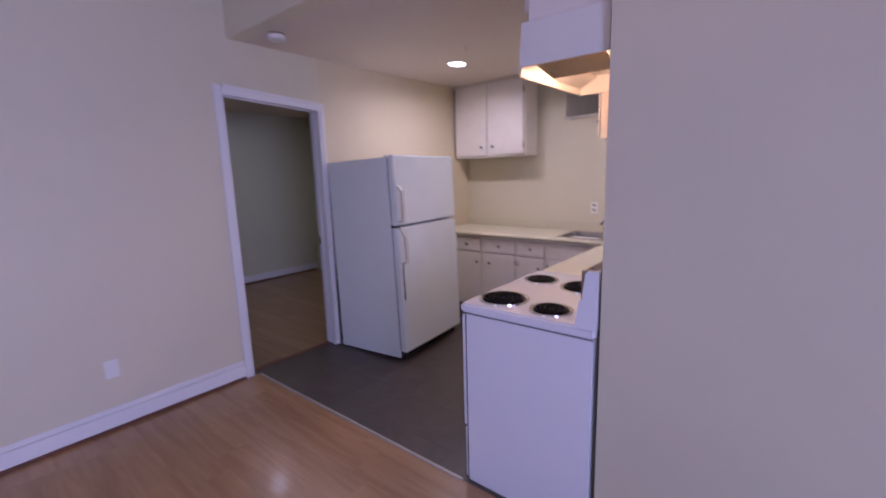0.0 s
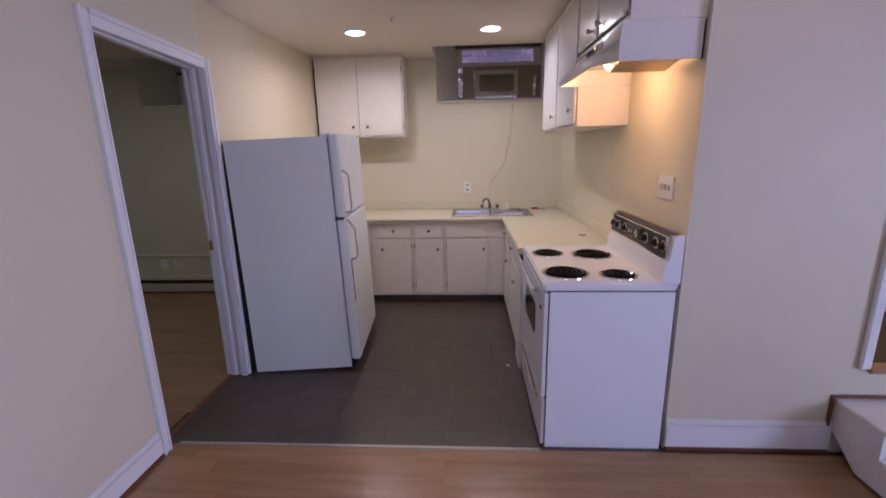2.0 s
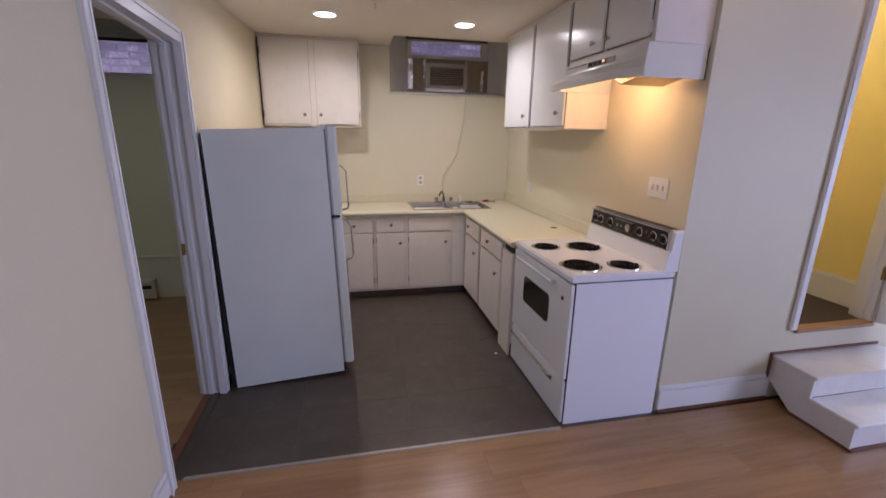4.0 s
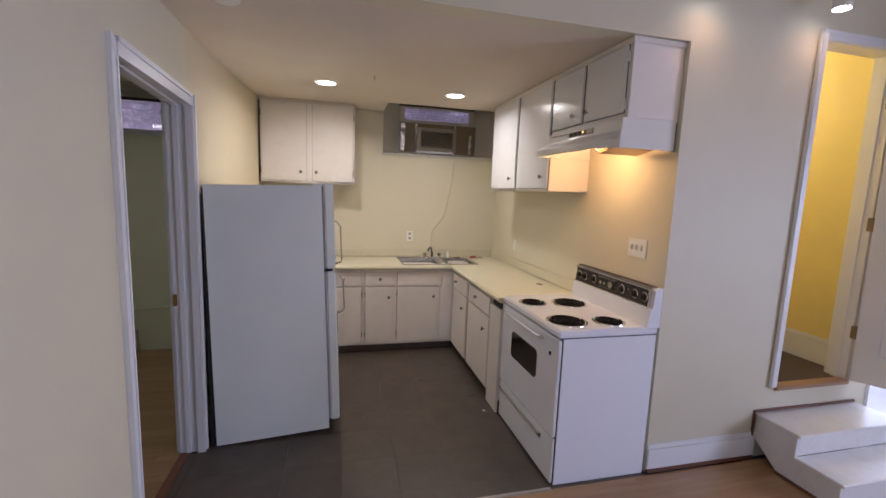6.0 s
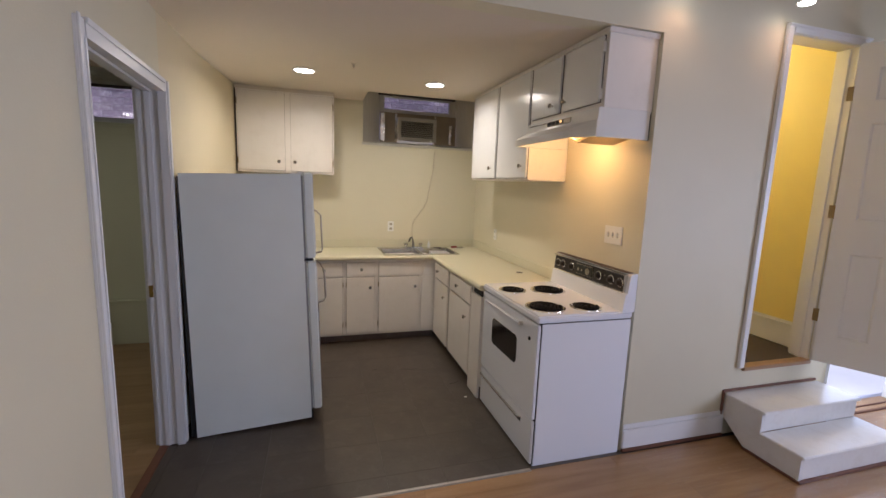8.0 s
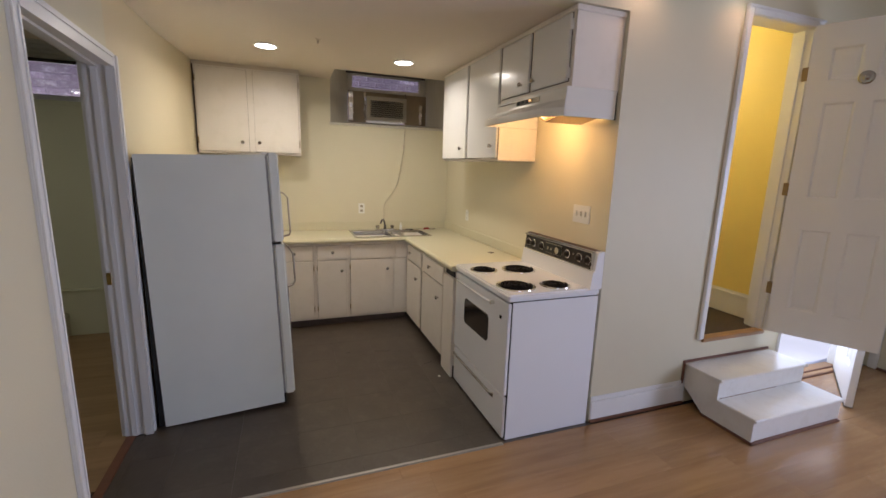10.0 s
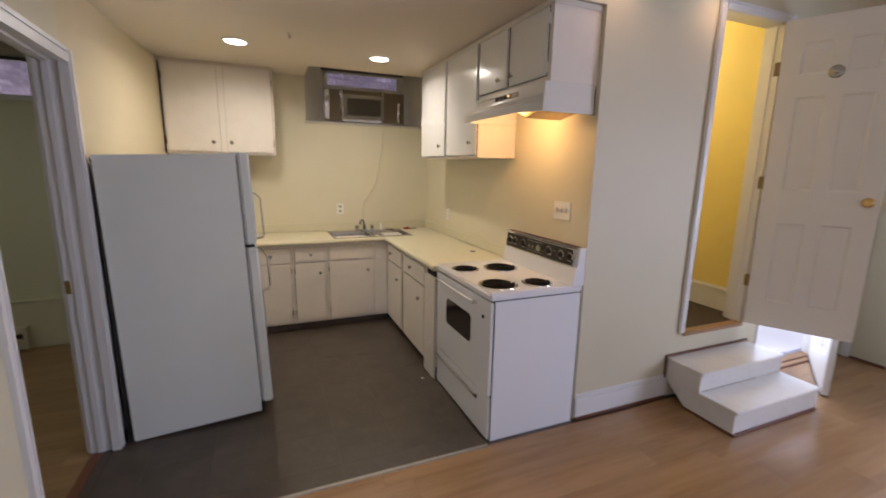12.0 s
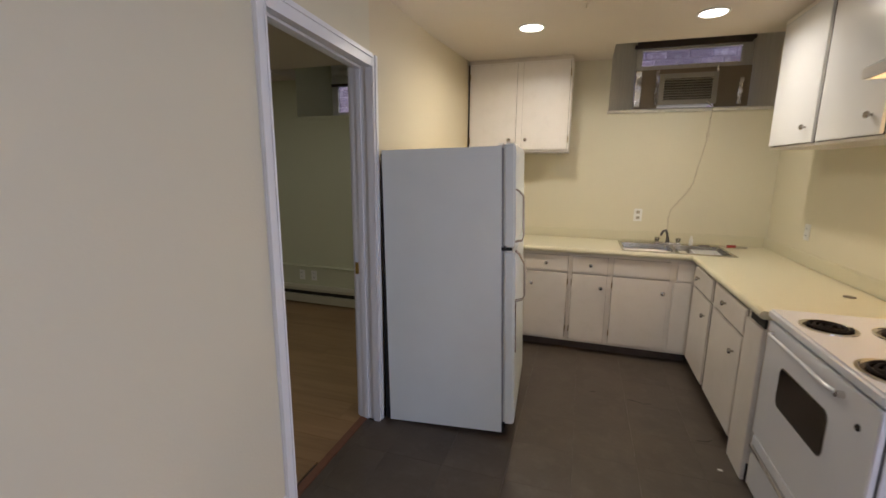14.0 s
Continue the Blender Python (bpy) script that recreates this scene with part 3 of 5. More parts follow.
def sink():
    s = thing("kitchen_sink", (1.9, 2.5, CZ - 0.16), "stainless steel double bowl sink set in the worktop", "sink")
    x0, x1, y0, y1, z = 1.50, 2.325, 2.240, 2.750, CZ
    xs = [x0, 1.520, 1.898, 1.930, 2.300, x1]
    bm = bmesh.new()
    for i in range(5):
        for a, b in ((y0, SY0 + 0.02), (SY1 - 0.055, y1)):
            box(bm, (xs[i], a, z), (xs[i + 1], b, z + 0.006))
        if i in (0, 2, 4):
            box(bm, (xs[i], SY0 + 0.02, z), (xs[i + 1], SY1 - 0.055, z + 0.006))
    bmesh.ops.remove_doubles(bm, verts=bm.verts, dist=0.0002)
    part("rim", bm, STEEL, s, "brushed steel rim")
    for a, b in ((xs[1], xs[2]), (xs[3], xs[4])):
        bm = bmesh.new()
        top = [bm.verts.new(v) for v in ((a, SY0 + 0.02, z), (b, SY0 + 0.02, z), (b, SY1 - 0.055, z), (a, SY1 - 0.055, z))]
        low = [bm.verts.new(v) for v in ((a + 0.02, SY0 + 0.04, z - 0.16), (b - 0.02, SY0 + 0.04, z - 0.16), (b - 0.02, SY1 - 0.075, z - 0.16), (a + 0.02, SY1 - 0.075, z - 0.16))]
        bm.faces.new(low)
        for k in range(4):
            bm.faces.new((top[k], top[(k + 1) % 4], low[(k + 1) % 4], low[k]))
        bmesh.ops.bevel(bm, geom=[e for e in bm.edges if len(e.link_faces) == 2], offset=0.018, segments=3, affect="EDGES")
        bowl = part("bowl", bm, STEEL, s, "brushed steel bowl")
        part("drain", lathe(bmesh.new(), ((a + b) / 2, 2.5, z - 0.159), [(0.042, 0), (0.040, 0.003), (0.02, 0.001)]), DARKCHROME, bowl, "round strainer drain")
    f = thing("faucet", (1.91, 2.715, CZ + 0.006), "old chrome mixer faucet with a dark spout and two handles", "faucet")
    part("plate", boxes(((1.80, 2.69, CZ + 0.006), (2.02, 2.745, CZ + 0.018))), CHROME, f, bevel=0.005)
    bm = bmesh.new()
    lathe(bm, (1.91, 2.717, CZ + 0.018), [(0.018, 0), (0.014, 0.03), (0.012, 0.05)])
    tube(bm, [(1.91, 2.717, CZ + 0.05), (1.902, 2.712, CZ + 0.095), (1.880, 2.665, CZ + 0.132), (1.850, 2.605, CZ + 0.132), (1.832, 2.570, CZ + 0.112), (1.828, 2.562, CZ + 0.100)], 0.010)
    part("spout", bm, material("dark spout", (0.12, 0.11, 0.10), 0.3, 0.8), f, "tarnished curved spout")
    for x in (1.825, 1.995):
        bm = lathe(bmesh.new(), (x, 2.717, CZ + 0.018), [(0.016, 0), (0.014, 0.012), (0.020, 0.02), (0.022, 0.036), (0.012, 0.044)], seg=12)
        part("handle", bm, DARKCHROME, f, "ribbed metal tap handle")


sink()
b = thing("small_basin", (2.14, 2.42, CZ - 0.05), "small white plastic basin standing in the sink bowl", "basin")
bm = bmesh.new()
prism(bm, [(2.06, CZ - 0.158), (2.22, CZ - 0.158), (2.235, CZ + 0.004), (2.228, CZ + 0.004), (2.214, CZ - 0.150), (2.066, CZ - 0.150), (2.052, CZ + 0.004), (2.045, CZ + 0.004)], 2.335, 2.50, "y")
box(bm, (2.05, 2.330, CZ - 0.15), (2.23, 2.336, CZ + 0.002))
box(bm, (2.05, 2.499, CZ - 0.15), (2.23, 2.505, CZ + 0.002))
part("shell", bm, PLASTIC, b)
b = thing("small_bottle", (2.10, 2.73, CZ + 0.006), "small clear plastic bottle with a white cap on the sink rim", "bottle")
part("bottle_body", lathe(bmesh.new(), (2.10, 2.73, CZ + 0.006), [(0.016, 0), (0.017, 0.045), (0.008, 0.058)], seg=16), PLASTIC, b)
part("cap", lathe(bmesh.new(), (2.10, 2.73, CZ + 0.064), [(0.008, 0), (0.008, 0.02)], seg=12), PLASTIC, b)
b = thing("screwdriver", (2.44, 2.70, CZ), "red and grey handled brush lying on the worktop", "tool")
part("handle", tube(bmesh.new(), [(2.37, 2.69, CZ + 0.014), (2.42, 2.70, CZ + 0.016), (2.435, 2.70, CZ + 0.014)], 0.013, 10), RED, b, "red plastic handle")
part("head", boxes(((2.435, 2.688, CZ + 0.001), (2.52, 2.712, CZ + 0.018))), ACCASE, b, "grey bristle head", bevel=0.004)
b = thing("sponge_dish", (2.19, 2.70, CZ + 0.006), "small dark soap scraps on the sink rim", "dish")
part("dish", boxes(((2.15, 2.675, CZ + 0.006), (2.24, 2.71, CZ + 0.016))), DARKCHROME, b, bevel=0.004)


# ---- upper cabinets ----
def upper_left():
    c = thing("wall_cabinet", (0.55, 2.7, 1.727), "white painted two door wall cabinet hung under the ceiling", "cabinet", "kitchen wall cabinets")
    x0, x1, y0, z0, z1 = 0.095, 1.012, 2.560, 1.718, KZ - 0.034
    part("body", boxes(((x0, y0, z0), (x1, YB - 0.001, z1))), CABP, c, bevel=0.002)
    part("filler", boxes(((x0 - 0.012, y0 + 0.012, z1 + 0.0005), (x1 - 0.004, YB - 0.001, KZ - 0.001))), CEIL, c, "ceiling coloured filler strip above the cabinet")
    # dark strip in place of the shade between cabinet and wall
    part("side_gap", boxes(((x0 - 0.012, y0 + 0.004, z0), (x0 - 0.001, YB - 0.001, z1))), CABIN, c, "dark strip painted as the shaded gap beside the cabinet")
    for a, b, k, h in ((x0 + 0.012, 0.535, 0.478, x0 + 0.008), (0.592, x1 - 0.018, 0.628, x1 - 0.014)):
        d = part("door", boxes(((a, y0 - 0.018, z0 + 0.022), (b, y0, z1 - 0.018))), CABP, c, "white painted slab door", bevel=0.004)
        knob(d, (k, y0 - 0.018, 1.828), "-y")
        part("reveal", boxes(((a - 0.0025, y0 - 0.005, z0 + 0.0195), (b + 0.0025, y0 - 0.001, z1 - 0.0155))), GAPSHADE, c, "thin dark strip painted as the shade round the door")
        for z in (1.83, 2.39):
            hinge(d, (h - 0.004, y0 - 0.022, z - 0.03), (h + 0.004, y0 - 0.002, z + 0.03))


def upper_right():
    fx = 2.372
    c = thing("wall_cabinet", (2.55, 1.5, 1.735), "tall white painted two door wall cabinet", "cabinet", "kitchen wall cabinets")
    part("body", boxes(((fx, 0.878, 1.715), (X1 - 0.001, 2.085, KZ - 0.001))), CABP, c, bevel=0.002)
    for a, b, k in ((1.482, 2.072, 1.575), (0.888, 1.446, 0.966)):
        d = part("door", boxes(((fx - 0.018, a, 1.733), (fx, b, KZ - 0.03))), CABG, c, "glossy white painted slab door", bevel=0.004)
        # dark strip painting the shaded gap round each door
        part("reveal", boxes(((fx - 0.005, a - 0.004, 1.730), (fx - 0.001, b + 0.004, KZ - 0.026))), CABIN, c, "thin dark strip painted as the shade round the door")
        knob(d, (fx - 0.018, k, 1.822), "-x")
    c = thing("wall_cabinet", (2.55, 0.45, 2.115), "short white painted two door wall cabinet over the range hood", "cabinet", "kitchen wall cabinets")
    part("body", boxes(((fx, 0.03, 2.118), (X1 - 0.001, 0.876, KZ - 0.001))), CABP, c, bevel=0.002)
    part("crown", boxes(((fx - 0.012, 0.018, KZ - 0.03), (X1 - 0.001, 2.09, KZ - 0.002))), CABP, c, bevel=0.003)
    for a, b, k, h in ((0.474, 0.856, 0.556, None), (0.062, 0.434, 0.402, 0.058)):
        d = part("door", boxes(((fx - 0.018, a, 2.148), (fx, b, KZ - 0.038))), CABG, c, "glossy white painted slab door", bevel=0.004)
        part("reveal", boxes(((fx - 0.005, a - 0.003, 2.145), (fx - 0.001, b + 0.003, KZ - 0.035))), CABIN, c, "thin dark strip painted as the shade round the door")
        knob(d, (fx - 0.018, k, 2.203), "-x")
        if h:
            for z in (2.19, 2.44):
                part("hinge", boxes(((fx - 0.024, h - 0.012, z - 0.028), (fx - 0.004, h, z + 0.028)), ((fx - 0.027, h - 0.006, z - 0.03), (fx - 0.019, h + 0.002, z + 0.03))), HOODM, d, "white painted hinge", bevel=0.001)


upper_left()
upper_right()


def hood():
    c = thing("range_hood", (2.5, 0.45, 1.96), "white under-cabinet range hood with a warm lamp", "range hood")
    y0, y1, zb, zt = 0.03, 0.875, 1.955, 2.115
    back = X1 - 0.011

    def section(lip, y):
        """The sloping canopy cut across at y, its lip standing out to x = lip."""
        pts = [(back, zt), (2.345, zt), (2.340, 2.052), (lip, 2.0), (lip, zb), (lip + 0.010, zb), (lip + 0.010, 1.99), (2.352, 2.042), (2.357, zt - 0.012), (back, zt - 0.012)]
        return [bm.verts.new((x, y, z)) for x, z in pts]
    bm = bmesh.new()
    rings = [section(lip, y) for lip, y in ((2.337, y0), (2.248, 0.185), (2.248, y1))]
    for p, q in zip(rings, rings[1:]):
        for k in range(len(p)):
            bm.faces.new((p[k], p[(k + 1) % len(p)], q[(k + 1) % len(p)], q[k]))
    bm.faces.new(rings[0])
    bm.faces.new(rings[-1])
    box(bm, (2.342, y0 - 0.001, zb), (back, y0 + 0.011, zt - 0.001))
    prism(bm, [(back, zt - 0.001), (2.343, zt - 0.001), (2.338, 2.052), (2.249, 2.0), (2.249, zb + 0.001), (back, zb + 0.001)], y1 - 0.012, y1 + 0.001, "y")
    part("shell", bm, HOODM, c, "white enamelled hood shell with one cut back corner", bevel=0.002)
    # dark strip painting the shade between hood and wall
    part("back_gap", boxes(((back + 0.001, y0 + 0.004, zb), (X1 - 0.002, y0 + 0.02, zt))), SLOT, c, "dark strip painted as the shaded gap behind the hood")
    bm = bmesh.new()
    prism(bm, [(0.048, 2.012), (0.075, 1.975), (0.27, 1.942), (0.365, 1.985), (0.365, 1.997), (0.27, 1.954), (0.085, 1.987), (0.06, 2.020)], 2.37, 2.64, "x")
    part("filter", bm, FILTER, c, "sagging greasy metal mesh filter")
    part("pan", boxes(((2.36, y0 + 0.013, 2.048), (X1 - 0.004, y1 - 0.013, 2.056))), HOODM, c)
    part("bulb", lathe(bmesh.new(), (2.42, 0.42, 2.047), [(0.012, 0), (0.014, -0.004), (0.024, -0.012), (0.024, -0.02), (0.010, -0.026)]), GLOWWARM, c, "lit warm bulb")
    part("control_strip", boxes(((2.336, 0.30, 2.066), (2.346, 0.58, 2.098))), DARKCHROME, c, "metal control strip", bevel=0.002)
    part("trim_line", boxes(((2.337, 0.60, 2.092), (2.346, 0.83, 2.097))), DARKCHROME, c, "thin metal line", bevel=0.001)
    for y, mat in ((0.40, GLOWWARM), (0.45, BLACK), (0.50, BLACK), (0.55, BLACK)):
        part("button", boxes(((2.332, y - 0.016, 2.073), (2.338, y + 0.016, 2.094))), mat if mat is BLACK else PANELDARK, c, bevel=0.001)
    part("indicator", boxes(((2.329, 0.39, 2.078), (2.333, 0.41, 2.090))), material("amber indicator", (0.9, 0.5, 0.2), 0.3, emit=(1, 0.55, 0.2), emit_strength=1.5), c)


hood()


# ---- stove ----
def stove():
    c = thing("stove", (2.38, 0.42, 0), "white enamelled electric coil stove with four burners", "stove")
    x0, x1, y0, y1 = 2.068, 2.676, -0.006, 0.822
    part("body", boxes(((x0, y0, 0.0), (x1, y1, 0.8865))), ENAMEL, c, "white enamelled side panels", bevel=0.003)
    top = part("cooktop", boxes(((2.035, y0 - 0.002, 0.8905), (x1 + 0.008, y1 + 0.005, 0.935))), ENAMEL, c, "white enamelled cooktop", bevel=0.010, seg=3)
    part("side_seam", boxes(((x0 - 0.003, y0 + 0.001, 0.01), (x0 - 0.0005, y1 - 0.01, 0.886))), SLOT, c, "black seam beside the front")
    part("seam", boxes(((2.055, y0 + 0.0015, 0.8865), (x1 - 0.003, y1 - 0.002, 0.8905))), SLOT, c, "dark seam under the cooktop")
    for x, y, r in ((2.165, 0.600, 0.078), (2.425, 0.560, 0.104), (2.178, 0.165, 0.104), (2.440, 0.128, 0.078)):
        b = part("burner", lathe(bmesh.new(), (x, y, 0.935), [(r + 0.020, 0.0), (r + 0.019, 0.005), (r + 0.010, 0.006), (r + 0.004, 0.001), (r * 0.5, -0.012), (0.01, -0.014)], seg=36), CHROME, top,
                 "chrome drip bowl")
        bm = bmesh.new()
        pts = []
        turns = 4 if r > 0.09 else 3
        for k in range(turns * 28 + 1):
            a = 2 * math.pi * k / 28
            rr = 0.018 + (r - 0.02) * k / (turns * 28)
            pts.append((x + rr * math.cos(a), y + rr * math.sin(a), 0.944))
        tube(bm, pts, 0.0058, 6)
        cyl(bm, (x, y, 0.932), 0.012, 0.012, seg=12)
        part("coil", bm, COIL, b, "black spiral heating coil")
        part("drip_pan", cyl(bmesh.new(), (x, y, 0.9365), r + 0.002, 0.001, seg=32), DRIP, b, "burnt dark pan bottom")
    # backguard
    bm = bmesh.new()
    prism(bm, [(x1 + 0.012, 0.93), (2.60, 0.93), (2.615, 1.040), (2.628, 1.048), (2.640, 1.152), (2.652, 1.164), (x1 + 0.012, 1.167)], y0 - 0.004, y1, "y")
    bg = part("backguard", bm, ENAMEL, c, "white enamelled backguard", bevel=0.004)
    bm = bmesh.new()
    prism(bm, [(2.6225, 1.053), (2.626, 1.053), (2.6395, 1.151), (2.633, 1.151)], y0 + 0.03, y1 - 0.003, "y")
    part("top_trim", boxes(((2.640, y0 + 0.028, 1.1655), (x1 + 0.006, y1 - 0.001, 1.1695)), ((2.652, y0 + 0.028, 1.1695), (2.662, y1 - 0.001, 1.1725))), BROWNMETAL, bg, "brown metal top trim", bevel=0.001)
    cp = part("control_panel", bm, PANELDARK, c, "dark brown control panel")
    part("panel_trim", boxes(((2.622, y0 + 0.03, 1.151), (2.645, y1, 1.159)), ((2.612, y0 + 0.03, 1.045), (2.63, y1, 1.0525)), ((2.616, y0 + 0.022, 1.045), (2.645, y0 + 0.03, 1.159))), CHROME, c,
         "thin chrome trim", bevel=0.001)
    tilt = Matrix.Rotation(radians(-8), 4, "Y")
    for y in (0.765, 0.700, 0.585, 0.275, 0.150, 0.065):
        k = part("knob", lathe(bmesh.new(), (2.628, y, 1.101), [(0.024, -0.002), (0.023, -0.008), (0.019, -0.010), (0.017, -0.026), (0.012, -0.029)], "x", 24), PANELDARK, cp, "round black dial")
        part("ring", lathe(bmesh.new(), (2.628, y, 1.101), [(0.023, 0.0), (0.030, 0.0), (0.030, -0.005), (0.026, -0.0075), (0.023, -0.005)], "x", 28), CHROME, k, "bright chrome ring")
    part("clock", boxes(((2.622, 0.335, 1.064), (2.630, 0.535, 1.140))), DARKCHROME, cp, "framed clock and timer", bevel=0.003)
    part("clock_face", boxes(((2.618, 0.343, 1.070), (2.6235, 0.527, 1.134))), material("dull green clock face", (0.018, 0.020, 0.014), 0.4, vary=0.3, scale=60), cp, bevel=0.001)
    for y, q in ((0.490, 0.012), (0.450, 0.010), (0.385, 0.024)):
        k = part("dial", lathe(bmesh.new(), (2.6175, y, 1.101), [(q, 0.0), (q * 0.95, -0.003), (q * 0.5, -0.004)], "x", 20), PANELDARK, cp, "small round timer dial")
        part("ring", lathe(bmesh.new(), (2.6175, y, 1.101), [(q * 0.86, -0.002), (q * 1.02, -0.002), (q * 1.02, -0.004), (q * 0.86, -0.0045)], "x", 20), DARKCHROME, k, "dull metal ring")
    part("pilot_lamp", boxes(((2.628, 0.212, 1.088), (2.6325, 0.226, 1.118))), DARKCHROME, cp, "small clear pilot lamp", bevel=0.001)
    # oven door, window, handle
    d = part("oven_door", boxes(((2.042, y0 + 0.004, 0.300), (x0 - 0.003, y1 - 0.006, 0.880))), ENAMEL, c, "white enamelled oven door", bevel=0.004, seg=3)
    def pane(name, mat, x0, x1, ya, yb, za, zb, r, label):
        pts = [(cy + r * math.cos(a), cz + r * math.sin(a)) for cy, cz, q in ((yb - r, zb - r, 0), (ya + r, zb - r, 90), (ya + r, za + r, 180), (yb - r, za + r, 270))
               for a in (radians(q + k * 18) for k in range(6))]
        part(name, prism(bmesh.new(), pts, x0, x1, "x"), mat, d, label)
    pane("window_trim", DARKCHROME, 2.0395, 2.0425, 0.243, 0.635, 0.545, 0.732, 0.034, "thin metal window trim")
    pane("window", OVENGLASS, 2.0375, 2.0405, 0.250, 0.628, 0.552, 0.725, 0.028, "dark oven window with rounded corners")
    bm = tube(bmesh.new(), [(2.045, 0.75, 0.836), (2.022, 0.742, 0.838), (2.012, 0.72, 0.840), (2.012, 0.22, 0.840), (2.022, 0.198, 0.838), (2.045, 0.19, 0.836)], 0.008, 10)
    part("handle", bm, ENAMEL, d, "white bar handle")
    part("handle_end", tube(bmesh.new(), [(2.047, 0.188, 0.834), (2.018, 0.188, 0.836)], 0.013, 10), CHROME, d, "chrome handle end")
    part("handle_end", tube(bmesh.new(), [(2.047, 0.752, 0.834), (2.018, 0.752, 0.836)], 0.013, 10)
         , CHROME, d, "chrome handle end")
    part("badge", lathe(bmesh.new(), (2.041, 0.085, 0.775), [(0.012, 0), (0.012, -0.004), (0.004, -0.005)], "x", 16), BLACK, d, "small round black badge")
    s = part("storage_drawer", boxes(((2.047, y0 + 0.004, 0.012), (x0 - 0.003, y1 - 0.006, 0.288))), ENAMEL, c, "white enamelled storage drawer", bevel=0.006, seg=3)
    part("drawer_handle", tube(bmesh.new(), [(2.05, 0.795, 0.240), (2.035, 0.785, 0.243), (2.028, 0.77, 0.244), (2.028, 0.17, 0.244), (2.035, 0.15, 0.243), (2.05, 0.14, 0.240)], 0.007, 8), CHROME, s,
         "long chrome bar handle")
    # flat dull strip whose tone paints the shade behind the handle
    part("handle_recess", boxes(((2.0445, 0.14, 0.210), (2.0475, 0.795, 0.234))), DARKCHROME, s, "dull metal strip standing for the shaded recess", bevel=0.001)


stove()


# ---- fridge ----
def fridge():
    f = thing("refrigerator", (0.806, 0.795, 0), "white top-freezer refrigerator standing askew by the doorway", "refrigerator", turn=4.3, local=True, lean=-1.9)
    L, W, H = 0.685, 0.84, 1.703
    bm = bmesh.new()
    prism(bm, [(-L - 0.025, 0.03), (-0.012, 0.03), (-0.012, H - 0.012), (-L, H - 0.012)], 0, W, "y")
    part("body", bm, FRIDGEP, f, "pebbled white steel cabinet", bevel=0.006, seg=3)
    # black wedge that widens downwards between cabinet back and wall
    bm = bmesh.new()
    prism(bm, [(-L - 0.056, 0.04), (-L - 0.024, 0.04), (-L + 0.001, H - 0.03), (-L - 0.008, H - 0.03)], 0.004, 0.35, "y")
    part("condenser", bm, BLACK, f, "plain black panel at the back")
    part("gasket", boxes(((-0.012, 0.012, 0.09), (0.0, W - 0.012, H - 0.02))), material("grey door gasket", (0.30, 0.30, 0.30), 0.7), f, "grey rubber gasket")
    fz = part("freezer_door", boxes(((0.0, 0.0, 1.148), (0.062, W, H))), FRIDGEP, f, "white freezer door", bevel=0.010, seg=3)
    fd = part("fridge_door", boxes(((0.0, 0.0, 0.085), (0.062, W, 1.130))), FRIDGEP, f, "white refrigerator door", bevel=0.010, seg=3)
    part("kick_grille", boxes(((-0.02, 0.02, 0.015), (0.0, W - 0.02, 0.082))), BLACK, f, "black kick grille", bevel=0.003)
    part("hinge_cover", boxes(((-0.05, W - 0.06, H - 0.012), (0.03, W - 0.01, H + 0.006))), PLASTIC, f, bevel=0.004)
    part("hinge_bracket", boxes(((-0.03, 0.0, H - 0.013), (-0.001, 0.045, H + 0.004))), HOODM, f, bevel=0.003)
    part("middle_hinge", boxes(((-0.012, 0.003, 1.131), (0.045, 0.05, 1.147))), BLACK, f, "dark middle hinge")
    worn = material("greyed metal handle", (0.36, 0.32, 0.27), 0.35, 0.5, vary=0.15, scale=30)
    y = 0.032
    for d, pts, za, zb in ((fz, [(0.062, 1.462), (0.078, 1.455), (0.104, 1.425), (0.106, 1.21), (0.098, 1.185), (0.062, 1.178)], 1.20, 1.445),
                           (fd, [(0.062, 1.128), (0.085, 1.108), (0.112, 1.055), (0.114, 0.875), (0.10, 0.850), (0.075, 0.842), (0.062, 0.84)], 0.87, 1.09)):
        bm = bmesh.new()
        tube(bm, [(x, y - 0.012, z) for x, z in pts], 0.0048, 8)
        tube(bm, [(x, y + 0.012, z) for x, z in pts], 0.0048, 8)
        h = part("handle", bm, worn, d, "greyed metal edge of the bowed handle")
        bm = bmesh.new()
        for (xa, z0), (xb, z1) in zip(pts, pts[1:]):
            prism(bm, [(xa - 0.003, z0), (xa + 0.003, z0), (xb + 0.003, z1), (xb - 0.003, z1)], y - 0.012, y + 0.012, "y")
        part("strap", bm, PLASTIC, h, "white flat handle strap")
        part("grip_plate", boxes(((0.0615, y - 0.016, za), (0.066, y + 0.016, zb))), PLASTIC, d, "white plate behind the handle", bevel=0.002)
    part("handle_trim", boxes(((0.061, 0.024, 0.53), (0.068, 0.038, 0.84))), DARKCHROME, fd, "slim metal trim under the handle", bevel=0.002)
    for y in (0.08, W - 0.08):
        for x in (-L + 0.08, -0.08):
            part("foot", cyl(bmesh.new(), (x, y, 0.003 if x > -0.2 else 0.021), 0.02, 0.029 if x > -0.2 else 0.013, seg=12), BLACK, f)


fridge()


